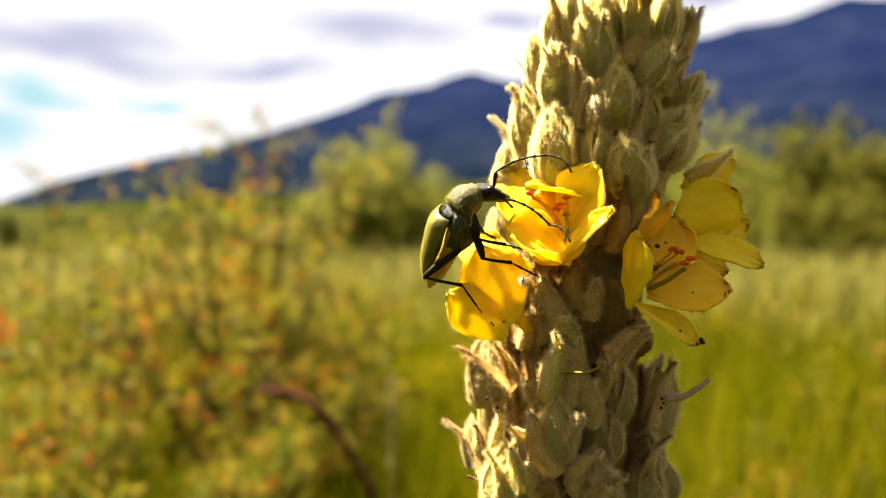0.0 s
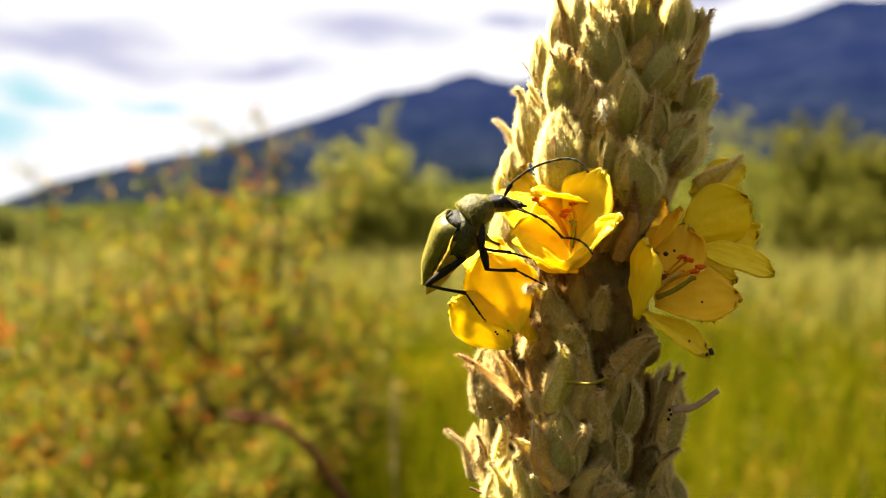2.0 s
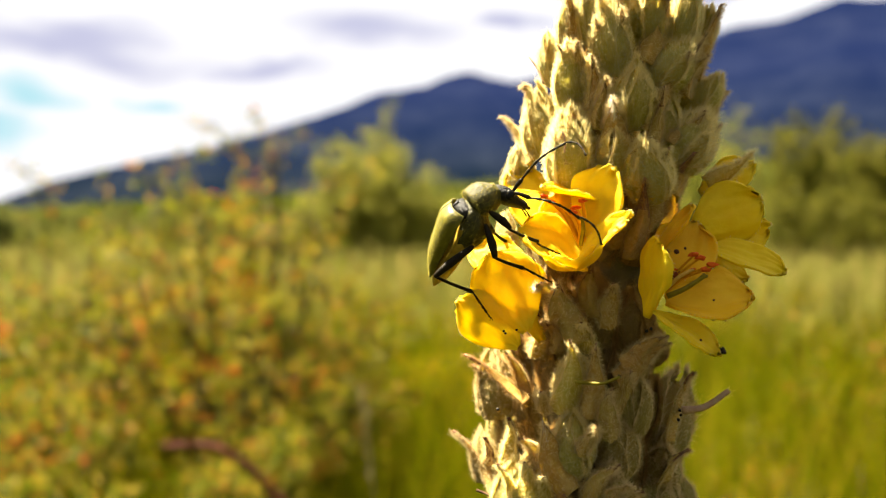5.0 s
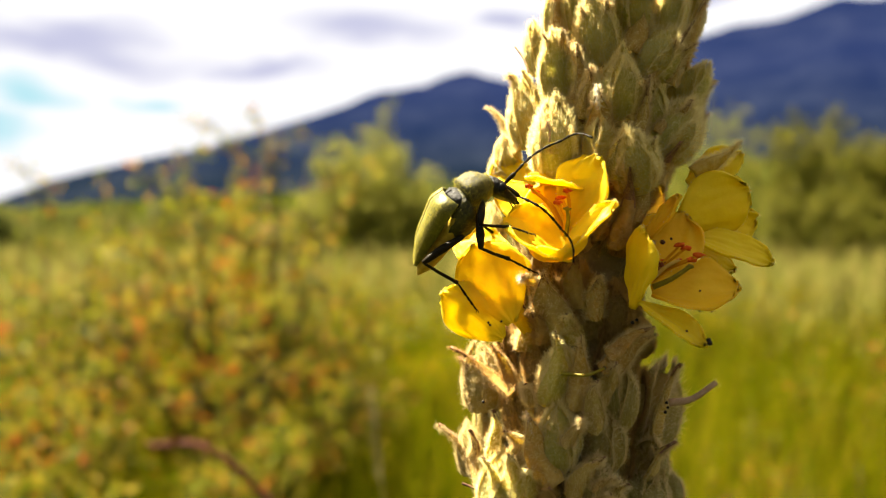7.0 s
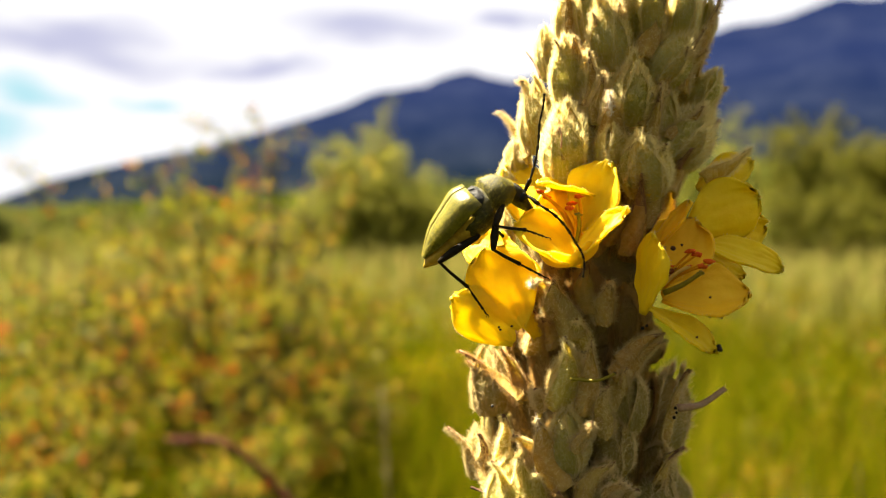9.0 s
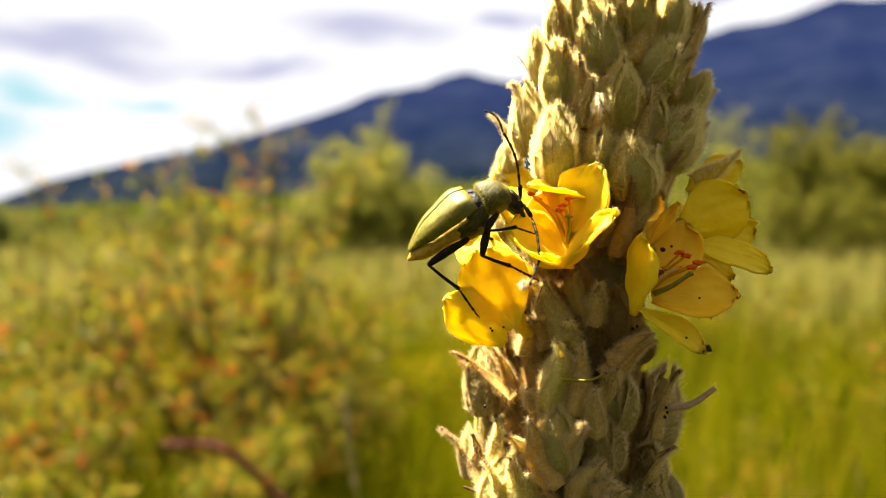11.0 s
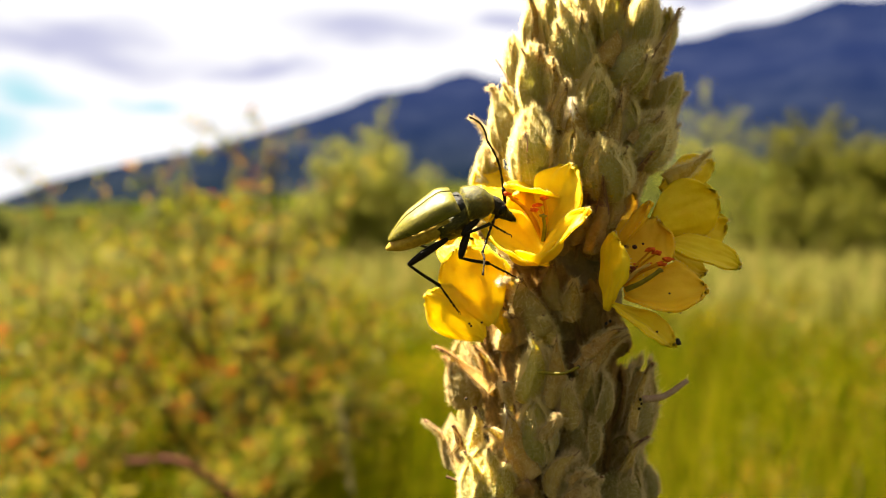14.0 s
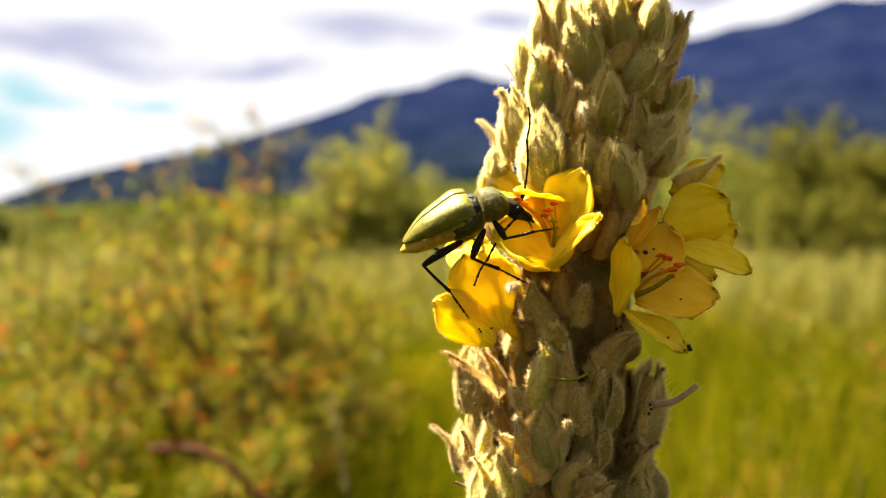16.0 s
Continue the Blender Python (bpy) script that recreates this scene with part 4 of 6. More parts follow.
bract((-3.16, -5.49, 8.38), (-2.72, -7.79, 12.94), 2.4, 1.5, (-0.50, -11.79, 1.50), 539, mat=M_SHADE_BROWN, dry=0.25, hook=0.7)
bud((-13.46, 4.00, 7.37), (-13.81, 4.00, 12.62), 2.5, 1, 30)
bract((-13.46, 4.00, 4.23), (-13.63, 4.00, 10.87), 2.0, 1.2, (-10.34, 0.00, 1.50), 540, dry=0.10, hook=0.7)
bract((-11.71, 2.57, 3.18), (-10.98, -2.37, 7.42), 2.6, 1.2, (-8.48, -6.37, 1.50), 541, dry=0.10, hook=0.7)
bud((2.60, 1.28, -3.45), (0.33, -4.00, 0.09), 3.4, 0, 20, browned=True)
bract((2.68, -2.38, 4.49), (1.47, -5.78, 8.69), 2.6, 1.2, (5.76, -9.78, 1.50), 542, mat=M_SHADE_BROWN, dry=0.25, hook=0.7)
# lower part, most of its buds drying and with the flowers' shade in their colour
bud((-14.35, 4.00, -10.69), (-15.21, 4.00, -3.52), 4.6, 0, 70, dry=True)
bract((-12.35, -3.09, -8.12), (-17.86, 4.00, -3.73), 1.5, 2.5, (-7.88, 0.00, 1.50), 543, mat=M_SHADE_BROWN, dry=0.20, hook=1.0)
bract((-12.25, -1.99, -8.33), (-13.97, -0.87, -2.75), 2.1, 1.5, (-7.75, -4.87, 1.50), 544, mat=M_SHADE_BROWN, dry=0.15, hook=0.7)
bract((-15.90, 4.00, -10.51), (-16.95, 4.00, -4.57), 1.3, 1.0, (-11.17, 0.00, 1.50), 545, mat=M_SHADE_BROWN, dry=0.30, hook=0.7)
bud((-7.09, -3.24, -8.16), (-6.89, -5.31, -2.36), 4.2, 1, 30)
bract((-8.89, -6.09, -8.48), (-8.11, -8.62, -0.37), 3.2, 1.8, (-4.37, -12.62, 1.50), 546, mat=M_BUD, dry=0.10, hook=0.7)
bract((-6.37, -6.85, -8.79), (-5.66, -9.25, -0.61), 2.7, 1.5, (-1.82, -13.25, 1.50), 547, dry=0.10, hook=0.7)
bract((-4.43, -7.19, -11.02), (-4.22, -9.20, -5.01), 2.2, 2.0, (0.36, -13.20, 1.50), 548, dry=0.15, hook=0.7)
bract((-10.84, -5.49, -8.60), (-11.21, -7.42, -5.61), 1.3, 1.2, (-6.32, -11.42, 1.50), 549, dry=0.25, hook=0.6)
bud((-7.48, -4.19, -14.81), (-7.70, -6.51, -8.09), 4.3, 2, 80)
bract((-8.30, -7.43, -16.17), (-11.58, -8.09, -8.54), 3.4, 2.8, (-2.94, -12.09, 1.50), 550, 40, dry=0.12, hook=0.6)
bract((-6.78, -8.06, -12.34), (-6.21, -9.49, -8.39), 1.4, 1.0, (-1.85, -13.49, 1.50), 551, dry=0.20, hook=0.7)
bud((3.06, 4.00, -15.65), (6.64, 4.00, -5.62), 6.0, 3, 120, dry=True)
bud((-2.49, -2.75, -15.26), (-2.47, -5.17, -8.67), 4.2, 4, 15, dry=True)
bract((4.29, -1.20, -12.42), (5.13, -3.74, -4.15), 2.0, 1.0, (9.23, -7.74, 1.50), 552, dry=0.10, hook=0.7)
bud((-1.33, -2.44, -10.86), (-0.92, -5.28, -4.56), 4.2, 2, 33, dry=True)
bud((3.86, 4.00, -19.45), (3.00, -2.39, -12.48), 4.2, 4, 51, dry=True)
bract((-3.57, -5.95, -8.51), (-1.81, -7.80, -3.57), 2.9, 1.5, (0.95, -11.80, 1.50), 553, dry=0.15, hook=0.7)
bract((-3.42, -6.78, -4.79), (2.04, -7.67, -0.99), 2.7, 1.8, (0.68, -11.67, 1.50), 554, dry=0.15, hook=0.7)
bract((3.87, -0.24, -18.61), (4.44, -4.12, -12.22), 2.7, 1.5, (9.49, -8.12, 1.50), 555, dry=0.12, hook=0.7)
bud((6.75, 4.00, -21.74), (6.46, 4.00, -17.15), 3.1, 0, 25, dry=True)
bud((1.67, 0.81, -21.92), (3.66, -1.11, -16.56), 5.3, 2, 65, dry=True)
bud((-4.39, -4.20, -19.13), (-3.68, -6.51, -13.10), 4.2, 1, 75, dry=True)
bract((-5.93, -7.00, -18.46), (-3.91, -9.16, -12.30), 2.9, 1.8, (-0.32, -13.16, 1.50), 556, dry=0.12, hook=0.7)
bract((-3.96, -7.91, -16.94), (-2.51, -9.34, -14.25), 1.2, 1.0, (1.48, -13.34, 1.50), 557, dry=0.30, hook=0.7)
bract((-4.23, -7.71, -18.83), (-3.02, -9.20, -15.94), 1.7, 1.0, (1.43, -13.20, 1.50), 558, dry=0.15, hook=0.7)
bud((-12.86, -0.54, -21.18), (-12.72, -3.68, -14.09), 5.0, 4, 120)
bract((-14.61, -3.09, -19.09), (-14.73, -5.02, -13.74), 2.1, 1.2, (-8.93, -9.02, 1.50), 559, mat=M_BUD, dry=0.08, hook=0.7)
bract((-12.27, -5.72, -18.25), (-12.29, -7.48, -12.79), 2.3, 1.2, (-6.69, -11.48, 1.50), 560, mat=M_BUD, dry=0.08, hook=0.7)
bract((-11.06, -6.02, -18.46), (-10.81, -7.91, -13.90), 2.0, 1.2, (-5.44, -11.91, 1.50), 561, mat=M_BUD, dry=0.08, hook=0.7)
bract((-15.57, 0.26, -18.81), (-19.47, 4.00, -12.33), 1.6, 2.2, (-9.92, 0.00, 1.50), 562, dry=0.20, hook=0.6)
bud((-15.57, 4.00, -18.02), (-16.43, 4.00, -12.43), 3.5, 3, 10, dry=True)
bract((-14.53, -1.86, -14.90), (-14.01, -4.62, -8.78), 2.0, 1.2, (-9.31, -8.62, 1.50), 563, mat=M_BUD, dry=0.15, hook=0.7)
bract((-16.95, 4.00, -17.85), (-16.00, -1.88, -11.62), 1.7, 1.0, (-11.41, -5.88, 1.50), 564, dry=0.40, hook=0.7)
bud((-11.13, -1.24, -17.41), (-11.16, -4.08, -12.39), 3.4, 1, 44, dry=True)
bract((-10.12, -6.02, -18.15), (-8.59, -8.38, -15.89), 1.6, 1.0, (-4.54, -12.38, 1.50), 565, mat=M_SHADE_BROWN, dry=0.30, hook=0.7)
bract((-11.47, -4.01, -14.33), (-12.53, -5.15, -10.87), 2.3, 1.2, (-6.32, -9.15, 1.50), 566, dry=0.10, hook=0.7)
bud((-7.97, -3.24, -21.98), (-8.80, -5.43, -17.08), 3.6, 0, 30, dry=True)
bract((-2.26, -7.09, -19.04), (-1.06, -8.52, -15.24), 1.7, 1.0, (3.42, -12.52, 1.50), 567, dry=0.10, hook=0.7)


def make_flowers():
    """The open flowers: each one petals, stamens and a style on its short cup."""
    flowers = []
    for _ in range(5):
        flowers.append(part("flower", None, mullein))
    return flowers


bowl_flower, side_flower, drooping_flower, rear_flower, opening_flower = make_flowers()


def stalklet(a, b, c, thick, mat, name="dried_style"):
    """A thin dried style left between the buds, with a few hairs."""
    line = smooth_line([a, b, c], 6)
    v, f = tube(line, [thick * (1 - 0.35 * k / (len(line) - 1)) for k in range(len(line))], 8)
    ob = part(name, mesh_of(name, v, f, mat, True, MM), mullein)
    if thick > 0.3:
        rng = random.Random(31)
        spots = [(rng.choice(line), Vector((rng.gauss(0, 1), rng.gauss(0, 1), rng.gauss(0, 1))).normalized()) for _ in range(260)]
        hv, hf = hairs(spots, rng, 0.5, 0.95, 0.03, 0.3)
        part("wool", mesh_of("wool", hv, hf, M_HAIR, True, MM), ob, kind="stuff")

# the bowl-shaped flower that the beetle drinks from
petal(bowl_flower, (-6.60, -6.00, 9.80), (-3.80, -7.50, 16.95), (-0.60, -0.80, 0.10), 5.7, 0.35, 0.6, 1, 0.6)
petal(bowl_flower, (-5.23, -6.50, 13.76), (-11.23, -7.50, 14.70), (0.05, -0.20, 0.97), 5.0, 0.15, 0.2, 2, 0.2)
petal(bowl_flower, (-6.72, -4.50, 8.98), (-8.48, -3.00, 14.95), (-0.10, -0.90, 0.40), 6.1, 0.2, 0, 21, 0.6, mat=M_THROAT)
petal(bowl_flower, (-7.71, -5.00, 8.06), (-13.56, -0.50, 15.02), (0.45, -0.80, 0.40), 6.4, 0.25, 0.4, 3, 0.6)
petal(bowl_flower, (-6.25, -6.80, 6.62), (-13.69, -7.20, 10.20), (0.25, -0.60, 0.75), 7.1, 0.4, 0.5, 4, 0.6)
petal(bowl_flower, (-8.01, -8.20, 6.41), (-3.10, -11.00, 12.25), (-0.40, -0.35, 0.85), 3.1, 0.35, -0.3, 5, 0.6)
stamen(bowl_flower, (-7.04, -6.50, 8.96), (-10.87, -7.50, 13.81), (0.30, 0.00, 0.50), 0.42, thick=0.2)
stamen(bowl_flower, (-7.04, -6.50, 8.96), (-10.10, -7.00, 13.31), (0.30, 0.00, 0.50), 0.42, thick=0.2)
stamen(bowl_flower, (-7.04, -6.50, 8.96), (-7.24, -8.50, 13.33), (0.30, 0.00, 0.50), 0.42, thick=0.2)
stamen(bowl_flower, (-7.04, -6.50, 8.96), (-8.38, -9.50, 12.10), (0.30, 0.00, 0.50), 0.42, thick=0.2)
stamen(bowl_flower, (-7.04, -6.50, 8.96), (-7.74, -8.00, 12.65), (0.30, 0.00, 0.50), 0.42, thick=0.2)
stamen(bowl_flower, (-7.04, -6.50, 8.96), (-7.50, -9.80, 11.51), (0.20, 0.00, 0.20), 0.38, mat=M_STYLE, head=M_STYLE, thick=0.2)
def corolla_cup(flower, centre, axis, radius, depth, seed):
    """The joined lower part of the petals: a thin round bowl with a wavy rim."""
    axis = Vector(axis).normalized()
    u = axis.cross(Vector((0.2, 1, 0))).normalized()
    w = axis.cross(u)
    rows, cols = 12, 40
    outer, inner = [], []
    for i in range(rows):
        v = i / (rows - 1)
        r = radius * (0.16 + 0.84 * math.sin(v * math.pi / 2) ** 0.8)
        for j in range(cols):
            a = 2 * math.pi * j / cols
            lobe = 0.35 * v ** 3 * math.cos(5 * a + seed) + 0.2 * v * noise.noise((math.cos(a) * 2, math.sin(a) * 2, seed))
            p = Vector(centre) + (u * math.cos(a) + w * math.sin(a)) * (r + lobe * 0.4) + axis * (-depth * (1 - v ** 1.6) + lobe)
            outer.append(p)
            inner.append(p - (u * math.cos(a) + w * math.sin(a)) * 0.22 + axis * 0.06)
    n = rows * cols
    faces = grid_faces(rows, cols, closed=True) + grid_faces(rows, cols, n, closed=True, flip=True) + [tuple(range(cols))[::-1], tuple(range(n, n + cols))]
    top = (rows - 1) * cols
    faces += [(top + j, top + (j + 1) % cols, n + top + (j + 1) % cols, n + top + j) for j in range(cols)]
    return part("corolla_cup", mesh_of("corolla_cup", outer + inner, faces, M_PETAL, True, MM), flower)


corolla_cup(bowl_flower, (-7.95, -6.90, 8.60), (-0.28, -0.22, 0.93), 3.1, 2.1, 1.3)
# the flower turned to the side, its cup spotted
petal(side_flower, (-0.43, -7.00, 1.62), (-0.57, -9.50, 9.79), (0.96, 0.28, 0.10), 5.0, 0.25, 0.5, 6, 0.6)
petal(side_flower, (1.25, -6.50, 4.16), (5.61, -5.00, 11.48), (-0.10, -1.00, 0.35), 6.2, 0.3, -0.3, 7, 0.6, mat=M_THROAT)
petal(side_flower, (1.02, -6.00, 8.36), (4.34, -7.00, 13.13), (-0.50, -0.50, 0.50), 1.8, 0.3, 0, 8, 0.6, mat=M_THROAT)
petal(side_flower, (1.28, -7.50, 3.32), (9.67, -9.00, 3.69), (-0.10, -0.75, 0.65), 5.8, 0.3, 0.4, 9, 0.6, mat=M_THROAT)
petal(side_flower, (-0.09, -8.00, 2.46), (6.37, -10.00, -1.48), (0.30, -0.60, 0.75), 3.1, 0.35, -0.4, 10, 0.6)
stamen(side_flower, (1.23, -8.60, 3.87), (4.53, -9.90, 5.96), (0.00, 0.00, -0.20), 0.34, mat=M_STYLE, head=M_STYLE, thick=0.24)
stamen(side_flower, (1.30, -7.80, 4.60), (3.60, -9.40, 6.60), (0.00, 0.00, 0.20), 0.24, mat=M_PALE_FILAMENT, thick=0.2)
stamen(side_flower, (1.11, -7.50, 4.21), (3.80, -9.00, 8.00), (0.00, 0.00, 0.30), 0.5)
stamen(side_flower, (1.11, -7.50, 4.21), (4.38, -9.00, 7.71), (0.00, 0.00, 0.30), 0.5)
stamen(side_flower, (1.11, -7.50, 4.21), (5.32, -9.50, 7.02), (0.00, 0.00, 0.30), 0.5)
stamen(side_flower, (1.11, -7.50, 4.21), (4.74, -9.50, 6.55), (0.00, 0.00, 0.30), 0.5)
stamen(side_flower, (1.11, -7.50, 4.21), (2.73, -7.00, 6.45), (0.00, 0.00, 0.30), 0.26)
stamen(side_flower, (1.11, -7.50, 4.21), (1.83, -7.00, 5.79), (0.00, 0.00, 0.30), 0.26)
stamen(side_flower, (1.11, -7.50, 4.21), (2.31, -7.00, 5.38), (0.00, 0.00, 0.30), 0.26)
for _x, _z, _r in ((1.75, 6.25, 0.24), (2.15, 6.05, 0.28), (1.95, 5.75, 0.22), (2.45, 6.35, 0.18), (1.6, 5.85, 0.16), (1.35, 5.5, 0.16), (3.0, 6.1, 0.17)):
    speck(side_flower, (_x, -8.20, _z), _r, M_PURPLE, "anther_clump")
speck(side_flower, (5.52, -9.60, 3.55), 0.11, M_WITHERED)
speck(side_flower, (6.18, -9.70, 2.12), 0.11, M_WITHERED)
speck(side_flower, (5.43, -9.70, 1.60), 0.11, M_WITHERED)
speck(side_flower, (6.64, -9.70, 1.54), 0.11, M_WITHERED)
speck(side_flower, (4.31, -9.40, -0.39), 0.11, M_WITHERED)
speck(side_flower, (6.30, -10.20, -1.45), 0.26)
speck(side_flower, (6.22, -10.10, -1.18), 0.22)
speck(side_flower, (2.39, -7.80, 8.30), 0.24, M_WITHERED)
speck(side_flower, (3.33, -7.60, 8.65), 0.14, M_WITHERED)
# the drooping flower that carries the beetle's feet
petal(drooping_flower, (-12.18, -5.00, -0.19), (-16.24, -5.60, 8.18), (-0.25, -1.00, 0.20), 7.5, -0.25, -0.6, 11, 0.5)
petal(drooping_flower, (-12.98, -4.40, -1.79), (-19.63, -4.40, 3.01), (-0.30, -0.90, -0.20), 6.4, -0.3, -0.5, 12, 0.5)
petal(drooping_flower, (-11.80, -3.00, 6.19), (-18.19, 0.00, 9.04), (0.20, -1.00, 0.30), 5.0, 0.2, 0, 13, 0.6)
petal(drooping_flower, (-10.86, -3.00, 0.55), (-13.92, -2.00, 7.43), (0.00, -1.00, 0.20), 5.6, 0.1, 0, 14, 0.6)
petal(drooping_flower, (-10.41, -3.40, -1.28), (-11.86, -3.00, 6.19), (0.50, -0.85, 0.15), 5.7, 0.1, -0.3, 22, 0.5)
speck(drooping_flower, (-14.82, -6.20, 0.11), 0.13)
speck(drooping_flower, (-14.64, -6.20, -0.13), 0.13)
speck(drooping_flower, (-13.51, -6.40, 0.25), 0.13)
# the flower behind
petal(rear_flower, (4.99, -4.00, 10.23), (12.27, -5.00, 14.05), (0.20, -1.00, 0.10), 6.7, -0.15, -0.3, 15, 0.6)
petal(rear_flower, (6.97, -1.00, 14.79), (13.06, -1.00, 18.12), (0.00, -1.00, 0.30), 3.6, 0.2, 0, 16, 0.6)
petal(rear_flower, (6.35, -5.00, 8.98), (14.39, -6.50, 6.68), (0.00, -0.70, 0.70), 3.8, 0.3, -0.5, 17, 0.5, blunt=1.2)
petal(rear_flower, (8.88, -2.00, 9.96), (14.40, -1.50, 11.12), (0.00, -1.00, 0.20), 4.8, 0.1, 0, 18, 0.6)
petal(rear_flower, (7.29, -3.00, 8.06), (11.61, -2.50, 5.42), (0.00, -0.80, 0.50), 3.5, 0.2, 0, 19, 0.6)
petal(rear_flower, (-9.24, 0.00, 12.28), (-13.57, 3.00, 17.32), (-0.20, -0.90, 0.30), 4.9, 0.2, 0, 20, 0.6)
# a flower about to open, its petals still closed between the sepals
petal(opening_flower, (-0.20, -7.60, 13.40), (0.35, -8.60, 18.00), (0.05, -1.00, 0.20), 3.3, -0.4, -0.5, 31, 0.3, mat=M_THROAT)
petal(opening_flower, (0.60, -7.20, 13.40), (1.35, -8.00, 17.70), (0.60, -0.90, 0.20), 3.0, -0.4, -0.5, 32, 0.3, mat=M_THROAT)
petal(opening_flower, (-0.90, -7.00, 13.40), (-0.60, -7.90, 17.60), (-0.60, -0.90, 0.20), 3.0, -0.4, -0.5, 33, 0.3, mat=M_THROAT)
bract((6.98, -3.50, 15.70), (11.90, -3.90, 18.90), 1.9, 0.6, (0.30, -1.00, 0.50), 640, mat=M_BUD, dry=0.05)
# withered bits and crumbs between the buds
speck(mullein, (-3.80, -9.70, -3.94), 0.17)
speck(mullein, (-0.08, -7.50, 0.53), 0.17)
speck(mullein, (-0.42, -7.20, 0.26), 0.17)
speck(mullein, (4.29, -3.00, -8.59), 0.17)
speck(mullein, (4.41, -3.00, -9.09), 0.17)
speck(mullein, (4.16, -3.00, -9.59), 0.17)
speck(mullein, (-15.03, -1.50, -8.82), 0.17)
stalklet((4.68, -2.50, -8.69), (6.98, -3.00, -8.21), (9.37, -3.50, -6.38), 0.42, M_DRY)
stalklet((-7.75, -8.00, -4.73), (-5.47, -9.40, -4.68), (-3.76, -9.80, -3.92), 0.2, M_STYLE)
stalklet((-17.15, 0.00, -18.05), (-15.77, -1.00, -18.33), (-14.24, -2.00, -19.30), 0.16, M_WITHERED)
# dry dark tips of old bracts
stalklet((-10.30, -2.49, 26.33), (-10.86, -1.77, 28.11), (-11.72, -0.86, 29.69), 0.13, M_DRY, 'dry_tip')
stalklet((-8.82, -7.27, 18.29), (-8.83, -7.67, 19.35), (-9.14, -7.87, 20.22), 0.11, M_DRY, 'dry_tip')
stalklet((-16.24, 3.29, -6.72), (-16.22, 3.19, -5.95), (-16.50, 3.29, -5.38), 0.1, M_DRY, 'dry_tip')


# ---- beetle ----
# Its own frame, in millimetres: x forward, y to its left, z up its back; the origin is where wing cases and pronotum meet.
beetle = tagged(new("longhorn_beetle"), "dusty green longhorn beetle with black legs, feeding on a yellow flower", "beetle")


def loft(sections, sides, mat, name, parent, label="", m=None, arc=(0.0, 2 * math.pi), thick=0.0, bumps=0.0, seed=0, square=1.0):
    """A body through oval sections (x, centre z, half width, half height up, half height down)."""
    closed = arc[1] - arc[0] > 6.2
    pts = []
    for x, cz, hw, up, down in sections:
        line = []
        for k in range(sides):
            a = arc[0] + (arc[1] - arc[0]) * k / (sides if closed else sides - 1)
            y, z = math.sin(a), math.cos(a)
            y, z = hw * math.copysign(abs(y) ** square, y), math.copysign(abs(z) ** square, z)
            p = Vector((x, y, cz + (z * up if z > 0 else z * down)))
            if bumps:
                p += Vector((0, math.sin(a), math.cos(a))) * bumps * noise.noise(p * 2.1 + Vector((seed, 0, 0)))
            line.append(p)
        pts.append(line)
    if closed:
        v = [p for r in pts for p in r]
        n = len(pts)
        f = grid_faces(n, sides, closed=True, flip=True) + [tuple(range(sides)), tuple(range((n - 1) * sides, n * sides))[::-1]]
    else:

        def normal_of(i, j):
            a = arc[0] + (arc[1] - arc[0]) * j / (sides - 1)
            return Vector((0, math.sin(a), math.cos(a)))
        v, f = shell(pts, thick, normal_of)
    ob = part(name, mesh_of(name, v, f, mat, True, MM), parent, label, m)
    return ob, pts


def blob(centre, size, mat, name, parent, m=None, label=""):
    bm = bmesh.new()
    bmesh.ops.create_icosphere(bm, subdivisions=3, radius=1.0)
    for q in bm.verts:
        q.co = (Vector((q.co.x * size[0], q.co.y * size[1], q.co.z * size[2])) + Vector(centre)) * MM
    me = bpy.data.meshes.new(name)
    bm.to_mesh(me)
    bm.free()
    me.shade_smooth()
    me.materials.append(mat)
    return part(name, me, parent, label, m)


def down_hairs(name, parent, pts, count, low, high, seed, mat):
    rng = random.Random(seed)
    spots = []
    for _ in range(count):
        i, j = rng.randrange(len(pts) - 1), rng.randrange(len(pts[0]) - 1)
        p = pts[i][j].lerp(pts[i + 1][j + 1], rng.random()).lerp(pts[i][j + 1], 0.5 * rng.random())
        spots.append((p, Vector((-0.9, p.y * 0.4, p.z * 0.45 + 0.1)).normalized()))
    v, f = hairs(spots, rng, low, high, 0.022, 0.35)
    part(name, mesh_of(name, v, f, mat, True, MM), parent, kind="stuff")


def elytra_sections():
    rows = []
    for k in range(17):
        s = k / 16
        x = -0.15 - 8.05 * s
        wide = 3.0 * (1 - 0.56 * s ** 1.4) * (1 - max(0, (s - 0.6) / 0.4) ** 1.9 * 0.78) * (0.86 + 0.14 * min(1, s * 7))
        tall = 2.5 * (1 - 0.52 * s ** 1.25) * (1 - max(0, (s - 0.6) / 0.4) ** 1.8 * 0.7) * (0.72 + 0.28 * min(1, s * 6))
        rows.append((x, 0.15 - 0.5 * s, wide, tall, 0.8))
    return rows


